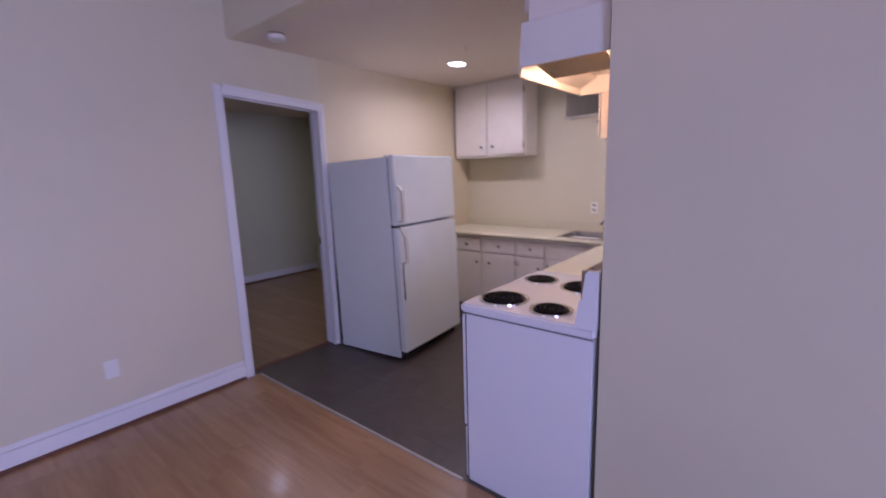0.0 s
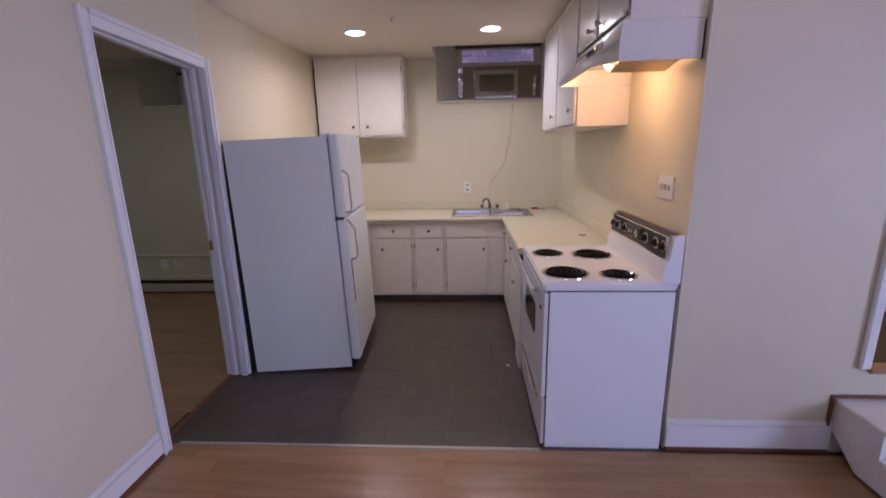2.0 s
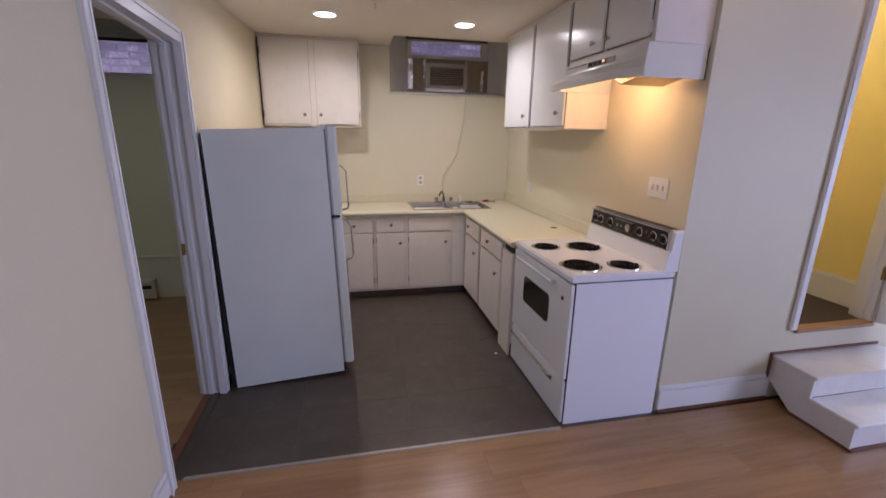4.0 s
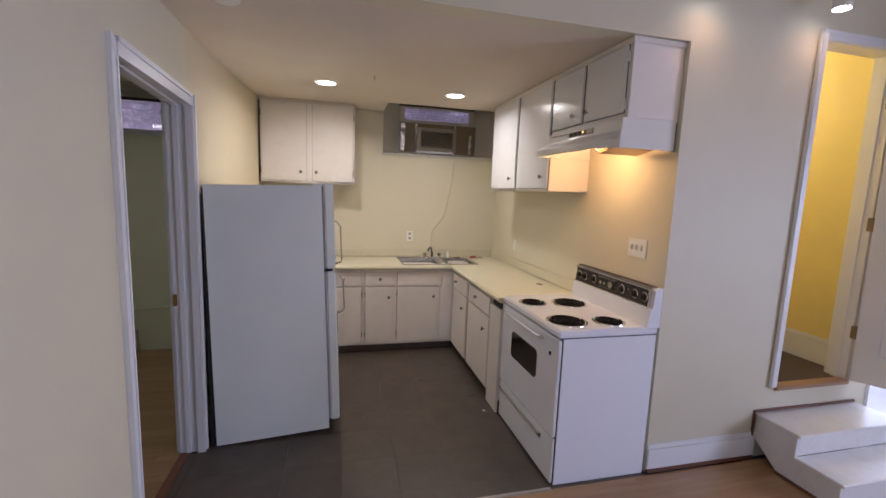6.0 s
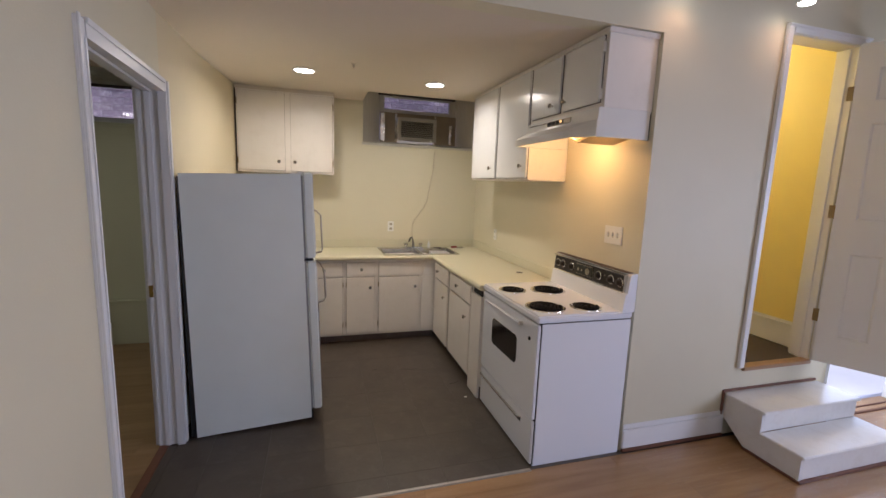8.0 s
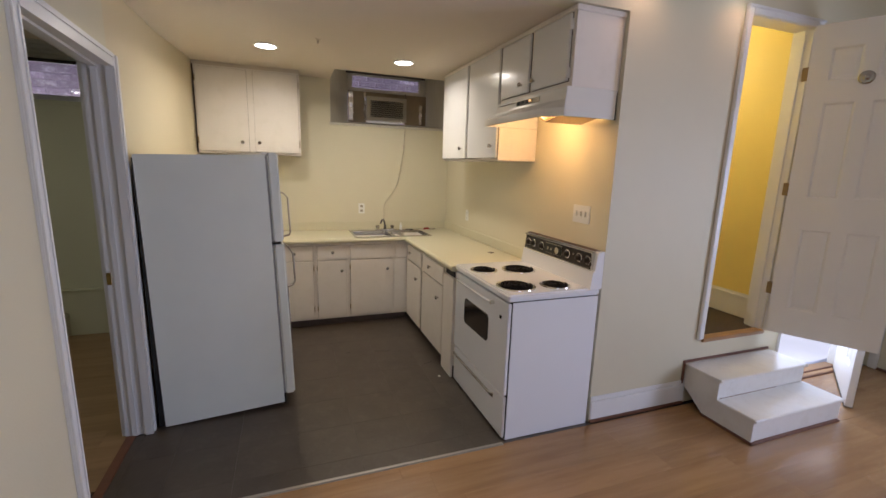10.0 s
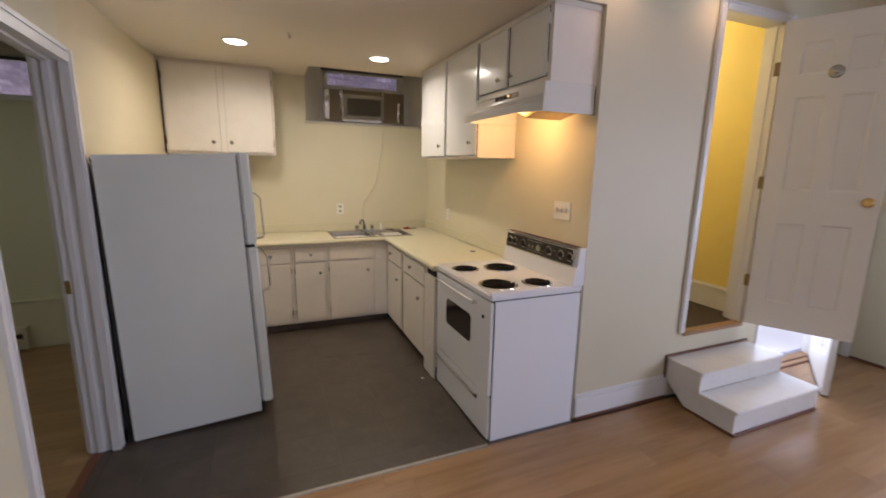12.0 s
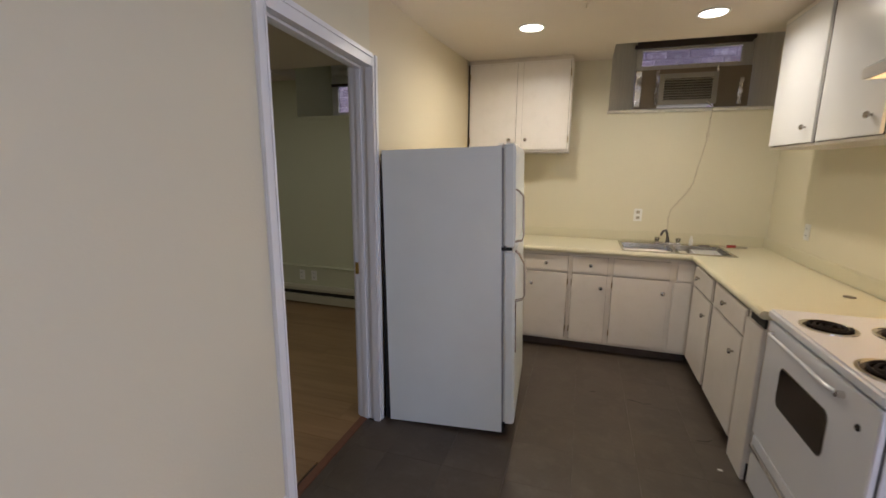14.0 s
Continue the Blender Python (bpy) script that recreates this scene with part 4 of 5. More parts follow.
# ---- window unit and recess fittings ----
def air_conditioner():
    c = thing("air_conditioner", (2.0, 3.1, 2.165), "beige window air conditioner with a louvred grille in the recess", "air conditioner")
    x0, x1, y, z0, z1 = 1.775, 2.225, 3.05, 2.168, 2.425
    part("case", boxes(((x0, y + 0.012, z0), (x1, 3.40, z1))), ACCASE, c, bevel=0.006)
    bm = boxes(((x0 - 0.012, y, z0 - 0.008), (x0 + 0.03, y + 0.02, z1 + 0.008)), ((x1 - 0.03, y, z0 - 0.008), (x1 + 0.012, y + 0.02, z1 + 0.008)),
               ((x0 + 0.03, y, z1 - 0.035), (x1 - 0.03, y + 0.02, z1 + 0.008)), ((x0 + 0.03, y, z0 - 0.008), (x1 - 0.03, y + 0.02, z0 + 0.035)))
    part("front_frame", bm, ACCASE, c, "beige plastic front frame", bevel=0.003)
    part("grille_back", boxes(((x0 + 0.03, y + 0.012, z0 + 0.035), (x1 - 0.03, y + 0.016, z1 - 0.035))), SLOT, c)
    for k in range(8):
        z = z0 + 0.047 + k * 0.0225
        bm = bmesh.new()
        prism(bm, [(y + 0.001, z), (y + 0.012, z + 0.007), (y + 0.012, z + 0.011), (y + 0.001, z + 0.004)], x0 + 0.03, x1 - 0.03, "x")
        part("slat", bm, ACCASE, c, "thin horizontal louvre")
    part("cord", tube(bmesh.new(), [(2.165, 3.05, 2.18), (2.165, 2.90, 2.125), (2.163, 2.808, 2.10), (2.155, 2.812, 2.0), (2.151, 2.815, 1.88), (2.149, 2.812, 1.83), (2.13, 2.82, 1.72), (2.10, 2.822, 1.56),
                                    (2.085, 2.824, 1.46), (2.05, 2.826, 1.38), (1.99, 2.826, 1.30), (1.93, 2.824, 1.22), (1.915, 2.822, 1.14), (1.917, 2.81, 1.03), (1.92, 2.79, 0.945)], 0.0055, 8), CORD, c,
         "long beige power cord hanging down the wall")
    part("plug", boxes(((2.139, 2.806, 1.85), (2.163, 2.830, 1.895))), CORD, c, bevel=0.004)


air_conditioner()
WY = 3.12
c = thing("window_filler", (2.0, WY, 2.15), "brown filler panels beside the window air conditioner", "panel")
part("panel", boxes(((1.56, WY, 2.14), (1.765, WY + 0.012, 2.485))), BROWNPANEL, c, bevel=0.002)
part("panel", boxes(((2.235, WY, 2.14), (2.50, WY + 0.012, 2.485))), BROWNPANEL, c, bevel=0.002)
part("panel", boxes(((1.765, WY, 2.433), (2.235, WY + 0.012, 2.485))), BROWNPANEL, c, bevel=0.002)


def foil(x, z0, z1, w):
    bm = bmesh.new()
    n = 14
    rng = random.Random(int(x * 1000))
    rows = []
    for i in range(n + 1):
        z = z0 + (z1 - z0) * i / n
        rows.append([bm.verts.new((x + (u - 0.5) * w + rng.uniform(-0.004, 0.004), WY - 0.004 - rng.uniform(0, 0.012), z + rng.uniform(-0.004, 0.004))) for u in (0, 0.33, 0.66, 1)])
    for p, q in zip(rows, rows[1:]):
        for k in range(3):
            bm.faces.new((p[k], p[k + 1], q[k + 1], q[k]))
    r = bmesh.ops.extrude_face_region(bm, geom=bm.faces[:])
    bmesh.ops.translate(bm, verts=[v for v in r["geom"] if isinstance(v, bmesh.types.BMVert)], vec=(0, 0.003, 0))
    t = thing("foil_tape", (x, WY, z0), "strip of crumpled silver foil tape sealing the panel", "tape", "foil tape strips")
    part("strip", bm, FOIL, t)


foil(1.592, 2.155, 2.475, 0.05)
foil(1.752, 2.165, 2.475, 0.03)
foil(2.43, 2.16, 2.38, 0.032)
foil(2.235, 2.43, 2.49, 0.02)
w = structure("window_1", boxes(((1.56, 3.14, 2.485), (2.50, 3.18, 2.525)), ((1.56, 3.14, 2.66), (2.50, 3.18, 2.70)), ((1.56, 3.14, 2.525), (1.612, 3.18, 2.66)), ((2.415, 3.14, 2.525), (2.50, 3.18, 2.66))),
              GREYPANEL, "grey painted sash window above the air conditioner", 0.003)
part("pane", boxes(((1.612, 3.158, 2.525), (2.415, 3.162, 2.66))), GLASS, w, "clear window pane").visible_shadow = False
bm = boxes(((1.535, 3.085, 2.672), (2.475, 3.115, 2.705)), ((1.56, 3.10, 2.70), (2.50, 3.18, 2.86)))
structure("window_header", bm, material("dark brown shade rail", (0.06, 0.045, 0.04), 0.6, vary=0.2), "dark brown rail over the window", 0.003)
w = structure("window_2", boxes(((-1.72, 3.10, 2.11), (-0.45, 3.14, 2.20)), ((-1.72, 3.10, 2.49), (-0.45, 3.14, 2.555)), ((-1.72, 3.10, 2.20), (-1.645, 3.14, 2.51)), ((-0.53, 3.10, 2.20), (-0.45, 3.14, 2.51))),
              TRIM, "white painted basement window in the bedroom", 0.003)
part("pane", boxes(((-1.645, 3.118, 2.20), (-0.53, 3.122, 2.51))), GLASS, w, "clear window pane").visible_shadow = False
structure("window_header", boxes(((-1.72, 3.09, 2.49), (-0.45, 3.12, 2.518))), material("dark window shade", (0.09, 0.08, 0.08), 0.6), "dark shade over the bedroom window")
# grey slatted board, coloured white to make up for missing light
boards = structure("window_header", boxes(((-1.72, 3.112, 2.556), (-0.45, 3.18, 2.80))), TRIM, "slatted board over the bedroom window, whitened to look lit")
for k in range(7):
    bm = bmesh.new()
    prism(bm, [(3.111, 2.522 + k * 0.039), (3.095, 2.524 + k * 0.039), (3.102, 2.558 + k * 0.039), (3.111, 2.559 + k * 0.039)], -1.72, -0.46, "x")
    part("slat", bm, TRIM, boards)

# rear windows, out of view, added as openings for the fill light
for x0 in (0.9, 3.6):
    bm = boxes(((x0, -4.68, 0.9), (x0 + 0.05, -4.62, 2.2)), ((x0 + 1.15, -4.68, 0.9), (x0 + 1.2, -4.62, 2.2)), ((x0 + 0.05, -4.68, 0.9), (x0 + 1.15, -4.62, 0.96)),
               ((x0 + 0.05, -4.68, 2.14), (x0 + 1.15, -4.62, 2.2)), ((x0 + 0.05, -4.67, 1.53), (x0 + 1.15, -4.63, 1.57)))
    structure("window_3", bm, TRIM, "unseen white framed window added in the rear wall", 0.003)


# ---- lamps ----
def recessed(x, y, z, group):
    c = thing("recessed_light", (x, y, z), "round recessed ceiling light, switched on", "ceiling light", group)
    part("trim_ring", lathe(bmesh.new(), (x, y, z), [(0.094, 0), (0.092, -0.006), (0.078, -0.008), (0.074, 0.0)], seg=40), PLASTIC, c, "white trim ring")
    part("diffuser", cyl(bmesh.new(), (x, y, z - 0.005), 0.075, 0.004, seg=40), GLOW, c, "glowing white diffuser")


for x, y in RECESSED:
    recessed(x, y, KZ, "kitchen ceiling lights")
for x, y in BED_LAMPS:
    recessed(x, y, 2.5, "bedroom ceiling lights")


def track():
    c = thing("track_light", (3.15, -0.14, 2.9), "white ceiling track with spot heads, switched on", "track light")
    part("rail", boxes(((2.70, -0.162, 2.85), (3.60, -0.118, 2.875)), ((3.02, -0.164, 2.875), (3.07, -0.116, TOP)), ((3.37, -0.164, 2.875), (3.42, -0.116, TOP))), PLASTIC, c, bevel=0.003)
    part("slot", boxes(((3.02, -0.15, 2.844), (3.40, -0.13, 2.85)), ((3.45, -0.15, 2.844), (3.50, -0.13, 2.85))), SLOT, c, "black slot of the track")
    for x in HEADS:
        h = part("head", lathe(bmesh.new(), (x, -0.14, 2.765), [(0.038, 0.0), (0.043, 0.0), (0.043, 0.11), (0.032, 0.125), (0.010, 0.14)], seg=32), PLASTIC, c, "white cylinder spot head")
        part("lens", cyl(bmesh.new(), (x, -0.14, 2.761), 0.0405, 0.004, seg=32), GLOW, h, "glowing lamp face")



track()


def smoke():
    c = thing("smoke_detector", (0.345, 0.185, KZ - 0.045), "round white smoke detector on the kitchen ceiling", "smoke detector")
    part("base", cyl(bmesh.new(), (0.345, 0.185, KZ - 0.012), 0.052, 0.012, seg=32), DARKCHROME, c, "grey mounting plate")
    part("shell", lathe(bmesh.new(), (0.345, 0.185, KZ - 0.012), [(0.058, 0), (0.060, -0.02), (0.054, -0.032), (0.02, -0.036)], seg=36), PLASTIC, c, "white plastic shell")
    part("vent", boxes(((0.335, 0.126, KZ - 0.036), (0.355, 0.130, KZ - 0.031))), SLOT, c)
    s = thing("ceiling_hook", (1.11, 1.38, KZ - 0.03), "small painted sprinkler stub on the ceiling", "sprinkler")
    part("stub", lathe(bmesh.new(), (1.11, 1.38, KZ), [(0.022, 0), (0.020, -0.004), (0.006, -0.006), (0.006, -0.03), (0.011, -0.032)], seg=16), CEIL, s)


smoke()


# ---- wall plates ----
def outlet(at, axis, label="white duplex wall outlet", w=0.072, h=0.116, holes=True):
    c = thing("outlet", at, label, "outlet", "wall outlets")
    m = Matrix.Translation(at) @ {"-y": Matrix(), "-x": Matrix.Rotation(radians(-90), 4, "Z"), "+x": Matrix.Rotation(radians(90), 4, "Z")}[axis]
    bm = bmesh.new()
    box(bm, (-w / 2, -0.006, -h / 2), (w / 2, 0, h / 2), m)
    part("plate", bm, PLASTIC, c, bevel=0.002)
    for z in (-0.026, 0.026) if holes else ():
        bm = bmesh.new()
        box(bm, (-0.016, -0.009, z - 0.014), (0.016, -0.005, z + 0.014), m)
        s = part("socket", bm, ACCASE if axis == "-y" and label.startswith("white duplex") else PLASTIC, c, "recessed socket face", bevel=0.002)
        bm = bmesh.new()
        box(bm, (-0.008, -0.0095, z - 0.005), (-0.005, -0.0085, z + 0.007), m)
        box(bm, (0.005, -0.0095, z - 0.005), (0.008, -0.0085, z + 0.007), m)
        part("slots", bm, SLOT, s)
    return c


outlet((1.662, YB, 1.157), "-y", "white duplex wall outlet with dark sockets above the worktop")
outlet((X1, 2.17, 1.145), "-x", "white wall outlet above the worktop")
outlet((0, -0.955, 0.40), "+x", "blank white wall plate near the floor", holes=False)
c = thing("switch_plate", (X1, 0.295, 1.37), "white three switch wall plate above the stove", "light switch")
part("plate", boxes(((X1 - 0.006, 0.173, 1.312), (X1, 0.345, 1.430))), PLASTIC, c, bevel=0.002)
for y in (0.214, 0.259, 0.304):
    part("toggle", boxes(((X1 - 0.018, y - 0.005, 1.362), (X1 - 0.006, y + 0.005, 1.387))), PLASTIC, c, bevel=0.0015)
    part("toggle_slot", boxes(((X1 - 0.0065, y - 0.006, 1.356), (X1 - 0.0055, y + 0.006, 1.390))), ACCASE, c)


# ---- steps to the corridor ----
def steps():
    c = thing("step_unit", (3.98, -0.26, 0), "worn white painted wooden two step unit before the raised doorway", "steps")
    x0, x1 = 3.528, 4.405
    for a, b in ((x0, x0 + 0.020), (x1 - 0.020, x1)):
        bm = bmesh.new()
        prism(bm, [(-0.005, 0.292), (-0.005, 0.145), (-0.168, 0.016), (-0.512, 0.016), (-0.512, 0.150), (-0.262, 0.150), (-0.262, 0.292)], a, b, "x")
        part("stringer", bm, STEPP, c, "white painted side board with a cut back corner", bevel=0.002)
    for y, z0, z1 in ((-0.2665, 0.1725, 0.2915), (-0.5145, 0.016, 0.1495)):
        part("corner_post", boxes(((x0 - 0.003, y, z0), (x0 + 0.020, y + 0.018, z1))), STEPP, c, "worn white corner batten", bevel=0.0008)
    part("tread", boxes(((x0 - 0.007, -0.283, 0.292), (x1 + 0.006, -0.004, 0.314))), STEPP, c, "worn white upper tread", bevel=0.005, seg=3)
    part("tread", boxes(((x0 - 0.007, -0.530, 0.150), (x1 + 0.006, -0.263, 0.172))), STEPP, c, "worn white lower tread", bevel=0.005, seg=3)
    part("riser", boxes(((x0 + 0.020, -0.265, 0.172), (x1 - 0.002, -0.248, 0.292))), STEPP, c, bevel=0.003)
    part("riser", boxes(((x0 + 0.020, -0.513, 0.016), (x1 - 0.002, -0.495, 0.150))), STEPP, c, bevel=0.003)
    part("shoe", boxes(((x0 - 0.006, -0.527, 0.0), (x1, -0.508, 0.016)), ((x0 - 0.008, -0.527, 0.0), (x0 + 0.010, -0.170, 0.015))), BROWN, c, "brown wood strip at the floor", bevel=0.002)
    part("wall_strip", boxes(((x0 - 0.030, -0.012, 0.320), (4.392, -0.001, 0.337)), ((x0 - 0.030, -0.012, 0.160), (x0 - 0.012, -0.001, 0.320))), BROWN, c, "brown wood strip on the wall", bevel=0.002)


steps()


# ---- doors ----
def panel_leaf(name, at, turn, width, height, thick, label, hinge_z=(), lean=0, rows=((0.072, 0.170), (0.235, 0.53), (0.635, 0.91)), parent_kind="", hinge_mat=OLDBRASS):
    """A leaf in its own axes: hinge edge at x = 0, free edge at x = width, faces at y = 0 and y = -thick. Moulded panels on both faces."""
    d = thing(name, at, label, "door", turn=turn, local=True, kind=parent_kind, lean=lean)
    cuts_x = [width * k for k in (0.0, 0.175, 0.435, 0.565, 0.825, 1.0)]
    cuts_z = [0.0] + sorted(height * (1 - e) for row in rows for e in row) + [height]
    bm = bmesh.new()
    for y in (0.0, -thick):
        grid = [[bm.verts.new((x, y, z)) for x in cuts_x] for z in cuts_z]
        for j in range(len(cuts_z) - 1):
            for i in range(5):
                if j % 2 == 0 or i not in (1, 3):
                    bm.faces.new((grid[j][i], grid[j][i + 1], grid[j + 1][i + 1], grid[j + 1][i]))
    rim = [e for e in bm.edges if len(e.link_faces) == 1 and (all(abs(v.co.x) < 1e-6 for v in e.verts) or all(abs(v.co.x - width) < 1e-6 for v in e.verts)
                                                               or all(abs(v.co.z) < 1e-6 for v in e.verts) or all(abs(v.co.z - height) < 1e-6 for v in e.verts))]
    bmesh.ops.bridge_loops(bm, edges=rim)
    part("leaf", bm, DOORP, d, "white painted moulded door leaf")
    for j in range(1, len(cuts_z) - 1, 2):
        for i in (1, 3):
            bm = bmesh.new()
            for y, way in ((0.0, -1), (-thick, 1)):
                loops = []
                for inset, deep in ((0.0, 0.0), (0.008, 0.004), (0.013, 0.012), (0.024, 0.012), (0.046, 0.004), (0.054, 0.003)):
                    xa, xb, za, zb = cuts_x[i] + inset, cuts_x[i + 1] - inset, cuts_z[j] + inset, cuts_z[j + 1] - inset
                    loops.append([bm.verts.new((x, y + way * deep, z)) for x, z in ((xa, za), (xb, za), (xb, zb), (xa, zb))])
                for p, q in zip(loops, loops[1:]):
                    for k in range(4):
                        bm.faces.new((p[k], p[(k + 1) % 4], q[(k + 1) % 4], q[k]))
                bm.faces.new(loops[-1])
            part("panel", bm, DOORP, d)
    for z in hinge_z:
        part("hinge", boxes(((-0.034, -0.012, z - 0.045), (-0.004, 0.006, z + 0.045)), ((-0.006, -0.016, z - 0.048), (0.006, -0.004, z + 0.048))), hinge_mat, d, "worn metal hinge", bevel=0.002)
    return d


def round_knob(d, at, sign, mat, r=0.027, label="round metal door knob"):
    bm = lathe(bmesh.new(), at, [(0.033, 0), (0.031, 0.006 * sign), (0.012, 0.012 * sign), (0.011, 0.03 * sign), (r, 0.042 * sign), (r, 0.055 * sign), (0.012, 0.066 * sign)], "y", 24)
    return part("knob", bm, mat, d, label)


# raised leaf: hinged at the jamb and swung into the living room
leaf = panel_leaf("door_1", (4.298, -0.018, 0.50), -62.5, 0.62, 2.165, 0.036, "open white six panel door with a brass knob, hung above the steps", (0.33, 1.07, 1.86), lean=-0.6, hinge_mat=OLDBRASS)
round_knob(leaf, (0.565, -0.036, 0.955), -1, BRASS, label="polished brass door knob")
round_knob(leaf, (0.565, 0.0, 0.955), 1, BRASS, label="polished brass door knob")
part("knocker", lathe(bmesh.new(), (0.30, -0.036, 1.80), [(0.042, 0), (0.042, -0.006), (0.034, -0.013), (0.02, -0.014), (0.012, -0.022), (0.004, -0.024)], "y", 28), DARKCHROME, leaf,
     "round tarnished metal boss")
part("latch_plate", boxes(((0.624, -0.030, 0.91), (0.6265, -0.006, 1.0)), ((0.626, -0.024, 0.945), (0.634, -0.012, 0.965))), BRASS, leaf, "brass latch plate")
# outside door, half open behind the raised leaf
leaf = panel_leaf("door_2", (5.42, 0.0, 0.012), 180 + 32, 0.86, 2.08, 0.042, "half open white outside door with a raised panel", (0.3, 1.8), rows=((0.06, 0.55), (0.62, 0.88)))
part("sweep", boxes(((0.01, -0.046, -0.008), (0.85, 0.004, 0.0))), SLOT, leaf, "black rubber door sweep")
# white door in the end wall
def glazed_leaf():
    """A closed door in the east wall with glass above and two raised panels below."""
    d = thing("door_3", (5.75, -0.895, 0.02), "closed white half-glazed outside door with dark hinges", "door")
    y0, y1, z1 = -1.325, -0.465, 2.125
    xa, xb = 5.755, 5.795
    part("frame", boxes(((xa, y0, 0.02), (xb, y0 + 0.20, z1)), ((xa, y1 - 0.20, 0.02), (xb, y1, z1)), ((xa, y0 + 0.20, 1.95), (xb, y1 - 0.20, z1)), ((xa, y0 + 0.20, 0.80), (xb, y1 - 0.20, 0.95)),
                        ((xa, y0 + 0.20, 0.02), (xb, y1 - 0.20, 0.20)), ((xa, -0.94, 0.20), (xb, -0.85, 0.80))), DOORP, d, "white painted stiles and rails", bevel=0.003)
    for a, b in ((y0 + 0.20, -0.94), (-0.85, y1 - 0.20)):
        part("panel", boxes(((xa + 0.008, a, 0.20), (xb - 0.008, b, 0.80))), DOORP, d)
        part("raised_field", boxes(((xa + 0.002, a + 0.03, 0.23), (xa + 0.010, b - 0.03, 0.77))), DOORP, d, bevel=0.005)
    g = part("glass", boxes(((xb - 0.012, y0 + 0.20, 0.95), (xb - 0.008, y1 - 0.20, 1.95))), GLASS, d, "clear glass pane")
    g.visible_shadow = False
    for z in (0.35, 1.08, 1.93):
        part("hinge", boxes(((5.738, y1 - 0.004, z - 0.05), (5.756, y1 + 0.012, z + 0.05))), DARKCHROME, d, "dark metal hinge", bevel=0.002)
    # pale strip painting the daylight that shows under the door
    part("sweep", boxes(((xa, y0, 0.004), (xb, y1 - 0.30, 0.018))), material("light under the door", (0.9, 0.9, 0.9), 0.5), d, "pale strip painted as the light slit under the door")


glazed_leaf()
w = structure("window_4", boxes(((5.755, -1.33, 2.76), (5.80, -1.28, 3.25)), ((5.755, -0.23, 2.76), (5.80, -0.20, 3.25)), ((5.755, -1.28, 2.76), (5.80, -0.23, 2.785)), ((5.755, -1.28, 3.21), (5.80, -0.23, 3.25)),
                               ((5.757, -1.28, 2.985), (5.80, -0.23, 3.0)), ((5.757, -0.76, 2.785), (5.80, -0.745, 2.985)), ((5.757, -0.76, 3.0), (5.80, -0.745, 3.21))), TRIM, "white transom window with dark glass", 0.003)
for a, b in ((-1.28, -0.76), (-0.745, -0.23)):
    for lo, hi in ((2.785, 2.985), (3.0, 3.21)):
        part("pane", boxes(((5.78, a, lo), (5.79, b, hi))), DARKGLASS, w, "dark glass pane")
# assumed window, never in view, added where the side fill enters
w = structure("window_5", boxes(((5.80, -3.3, 0.55), (5.85, -3.24, 2.2)), ((5.80, -1.76, 0.55), (5.85, -1.7, 2.2)), ((5.80, -3.24, 0.55), (5.85, -1.76, 0.62)), ((5.80, -3.24, 2.13), (5.85, -1.76, 2.2)),
                               ((5.81, -2.53, 0.62), (5.85, -2.47, 2.13))), TRIM, "unseen white framed window added for the side fill", 0.003)
part("strike_plate", boxes(((-0.103, 0.7075, 0.945), (-0.082, 0.7125, 1.015))), BRASS, None, "brass strike plate on the doorway jamb", "structure")

# ---- bedroom heater ----
c = thing("wall_ledge", (-1.6, 2.63, 0), "low cream painted boxed ledge along the bedroom wall", "ledge")
part("box", boxes(((BEDX + 0.0, 2.605, 0.0), (-0.13, BEDY, 0.422)), ((BEDX, 2.595, 0.422), (-0.13, BEDY, 0.435))), BEDPAINT, c, bevel=0.003)
HEATERM = material("cream heater enamel", (0.52, 0.49, 0.38), 0.45, vary=0.05)
c = thing("baseboard_heater", (-1.66, 2.57, 0.02), "cream metal electric baseboard heater", "heater")
bm = bmesh.new()
prism(bm, [(2.604, 0.02), (2.604, 0.215), (2.565, 0.215), (2.535, 0.192), (2.535, 0.160), (2.565, 0.160), (2.565, 0.110), (2.535, 0.110), (2.535, 0.02)], -2.25, -1.10, "x")
part("housing", bm, HEATERM, c, "cream metal housing", bevel=0.002)
part("end_cap", boxes(((-1.10, 2.53, 0.015), (-1.07, 2.604, 0.22))), HEATERM, c, bevel=0.003)
part("end_cap", boxes(((-2.28, 2.53, 0.015), (-2.25, 2.604, 0.22))), HEATERM, c, bevel=0.003)
part("slot", boxes(((-2.24, 2.552, 0.156), (-1.11, 2.563, 0.160))), SLOT, c)
part("heating_element", boxes(((-2.24, 2.560, 0.112), (-1.11, 2.564, 0.155))), SLOT, c, "dark finned heating element")
outlet((-1.74, 2.605, 0.33), "-y", "cream outlet plate on the bedroom ledge")
outlet((-1.90, 2.605, 0.33), "-y", "cream outlet plate on the bedroom ledge")


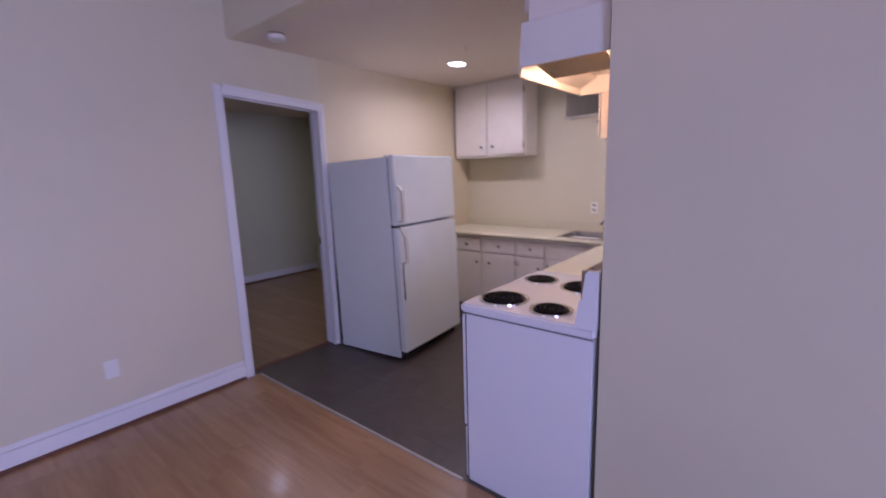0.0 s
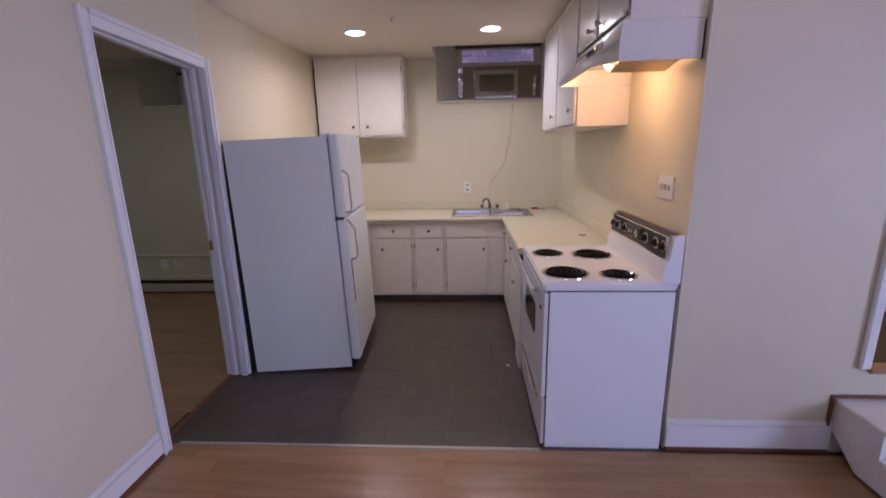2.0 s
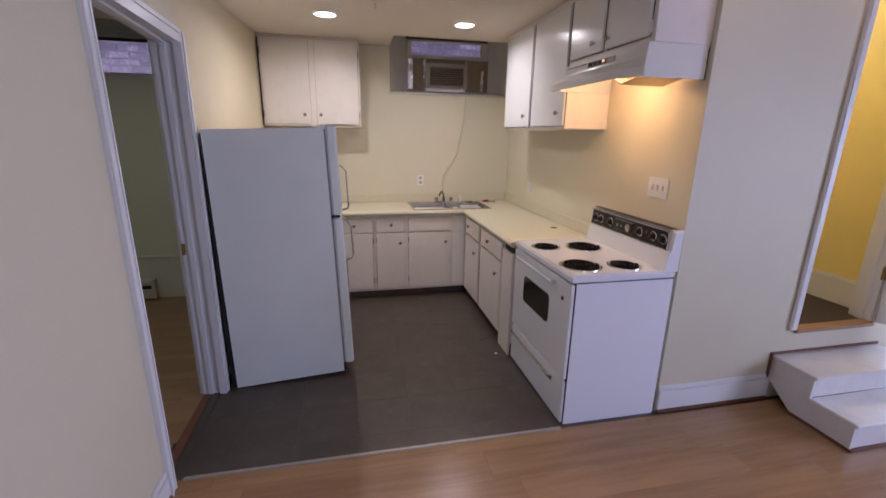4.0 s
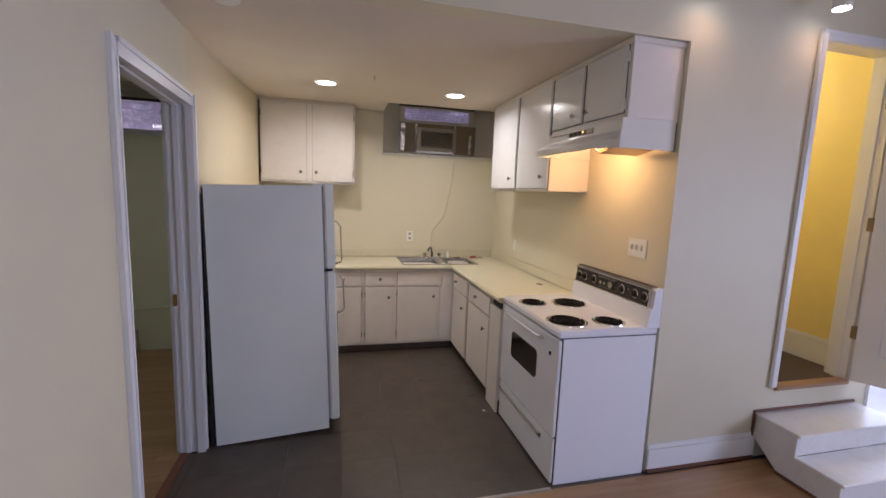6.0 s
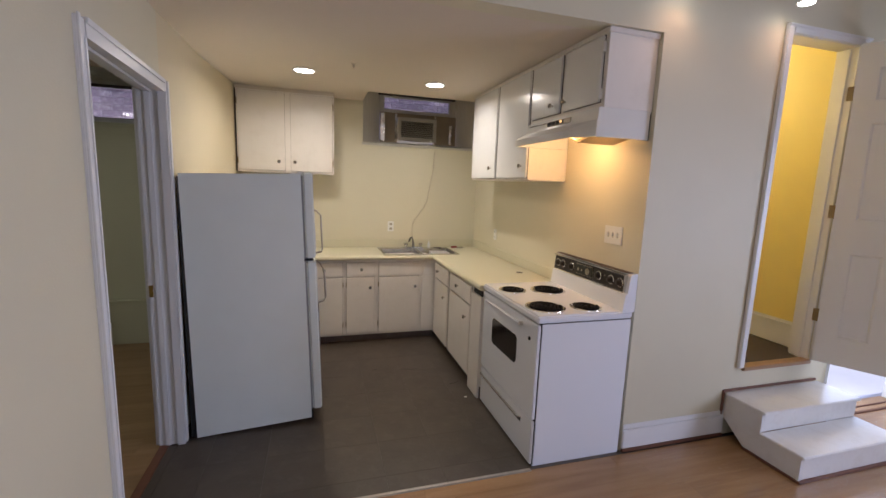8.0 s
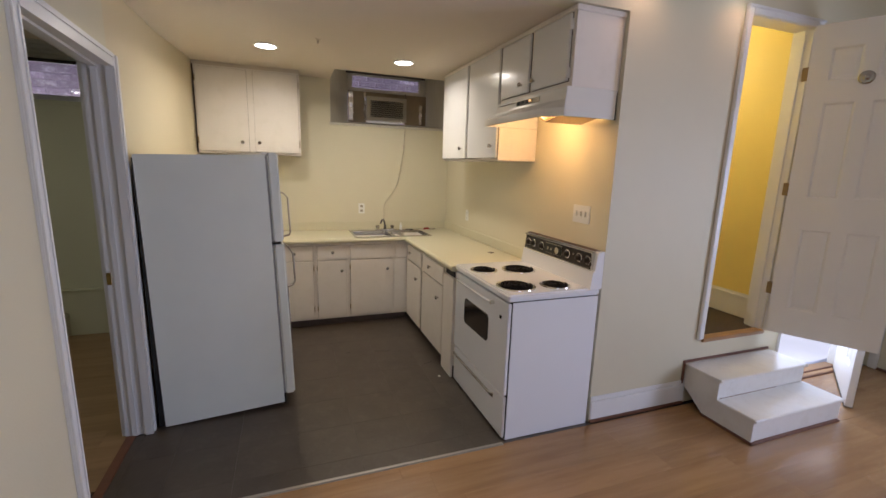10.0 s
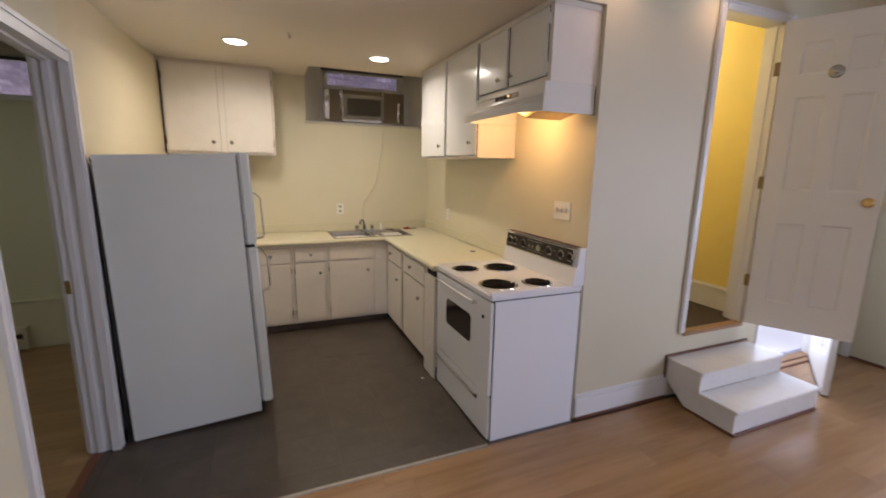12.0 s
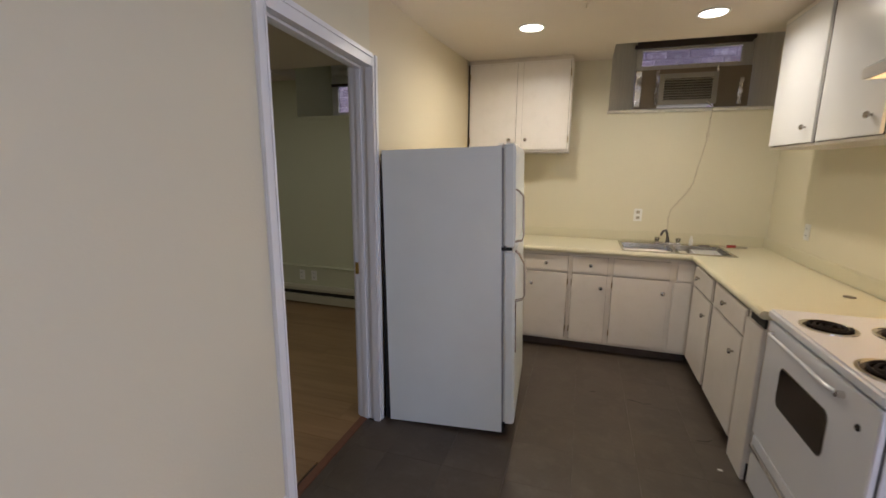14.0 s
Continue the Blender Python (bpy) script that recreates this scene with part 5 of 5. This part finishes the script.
# ---- pieces of floors and the outside brick wall ----
def pieces(parent, name, cells, thick, mat, z, gap=0.002, bevel=0.0015):
    """Thin bevelled tiles or planks from (x0, x1, y0, y1) cells; pieces of one size share a mesh."""
    made = {}
    for x0, x1, y0, y1 in cells:
        w, d = round(x1 - x0 - gap, 4), round(y1 - y0 - gap, 4)
        if w < 0.02 or d < 0.02:
            continue
        if (w, d) not in made:
            bm = bmesh.new()
            box(bm, (-w / 2, -d / 2, -thick), (w / 2, d / 2, 0))
            bmesh.ops.bevel(bm, geom=[e for e in bm.edges if all(v.co.z > -0.0001 for v in e.verts)], offset=bevel, segments=1, affect="EDGES")
            me = bpy.data.meshes.new(name)
            bm.to_mesh(me)
            bm.free()
            me.materials.append(mat)
            made[(w, d)] = me
        ob = new(name, made[(w, d)])
        ob.parent = parent
        ob.location = ((x0 + x1) / 2, (y0 + y1) / 2, z)


def plank_cells(x0, x1, y0, y1, width, length, seed):
    rng = random.Random(seed)
    cells, y = [], y0
    while y < y1 - 0.01:
        x = x0 - rng.uniform(0, length)
        yy = min(y + width, y1)
        while x < x1:
            a, b = max(x, x0), min(x + length, x1)
            if b - a > 0.02:
                cells.append((a, b, y, yy))
            x += length
        y = yy
    return cells


floor = structure("floor_laminate", boxes(((-0.0, -4.6, -0.012), (5.75, -0.03, -0.009))), TILEGAP, "honey oak laminate floor of the living room")
pieces(floor, "plank", plank_cells(0.0, 5.75, -4.62, -0.030, 0.195, 1.21, 4), 0.009, LAMINATE, 0.0, 0.0004, 0.0001)
floor = structure("floor_bedroom", boxes(((BEDX, -1.7, -0.012), (-0.10, BEDY, -0.009))), TILEGAP, "honey oak laminate floor of the bedroom")
pieces(floor, "plank", plank_cells(BEDX, -0.10, -1.7, BEDY, 0.195, 1.21, 9), 0.009, OAK, 0.0, 0.0008, 0.0006)
floor = structure("floor_kitchen", boxes(((0, -0.03, -0.012), (X1, YB, -0.009))), TILEGAP, "grey vinyl tile floor of the kitchen")
T = 0.332
cells = []
for i in range(-1, 9):
    for j in range(-1, 10):
        a, b = max(0.0, -0.125 + i * T), min(X1, -0.125 + (i + 1) * T)
        c0, c1 = max(-0.028, 0.115 + j * T), min(YB, 0.115 + (j + 1) * T)
        if b > a and c1 > c0:
            cells.append((a, b, c0, c1))
pieces(floor, "tile", cells, 0.008, TILE, 0.0, 0.0007, 0.0003)
pieces(floor, "tile", [(-0.05, 0.0, -0.06, 0.70)], 0.008, TILE, 0.0)

wall = structure("wall_outside_brick", boxes(((-4, 3.92, 1.9), (4.4, 4.1, 6.0))), MORTAR, "lavender painted brick wall outside the windows")
BW, BH = 0.205, 0.064
me = None
rest = bmesh.new()
rng = random.Random(3)
count = 0
for row in range(26):
    z = 2.0 + row * (BH + 0.011)
    x = -3.9 + (0.108 if row % 2 else 0)
    while x < 4.2:
        near = (-2.9 < x < -0.3 or 1.3 < x < 3.6) and 2.2 < z < 3.1
        y = 3.92 + 0.006 - rng.uniform(0, 0.004)
        if near and count < 290:
            if me is None:
                bm = bmesh.new()
                box(bm, (-BW / 2, -0.012, -BH / 2), (BW / 2, 0.02, BH / 2))
                bmesh.ops.bevel(bm, geom=[e for e in bm.edges if all(v.co.y < 0 for v in e.verts)], offset=0.008, segments=1, affect="EDGES")
                me = bpy.data.meshes.new("brick")
                bm.to_mesh(me)
                bm.free()
                me.materials.append(BRICK)
            ob = new("brick", me)
            ob.parent = wall
            ob.location = (x + BW / 2, y, z + BH / 2)
            ob.rotation_euler = (0, radians(rng.uniform(-0.6, 0.6)), 0)
            count += 1
        else:
            box(rest, (x, y - 0.01, z), (x + BW, 3.925, z + BH))
        x += BW + 0.011
part("brickwork", rest, BRICK, wall, "", "stuff")

# ---- marks on the kitchen floor ----
MARK = material("dark scuff", (0.03, 0.024, 0.02), 0.6, vary=0.2)
for pts in ([(1.55, 1.492), (1.60, 1.487), (1.64, 1.470)], [(1.645, 1.462), (1.665, 1.470), (1.70, 1.482)], [(1.90, 1.13), (1.96, 1.14), (1.99, 1.17)], [(1.30, 1.52), (1.34, 1.53)]):
    bm = bmesh.new()
    for (xa, ya), (xb, yb) in zip(pts, pts[1:]):
        prism(bm, [(xa, ya - 0.003), (xb, yb - 0.004), (xb, yb + 0.004), (xa, ya + 0.003)], 0.0002, 0.0010, "z")
    part("scuff", bm, MARK, floor, "thin dark scuff on the tile")
scrap = thing("paper_scrap", (1.955, 0.885, 0), "tiny white paper scrap on the tile floor", "litter")
part("scrap", boxes(((1.945, 0.877, 0.001), (1.967, 0.893, 0.004))), PLASTIC, scrap, bevel=0.001)
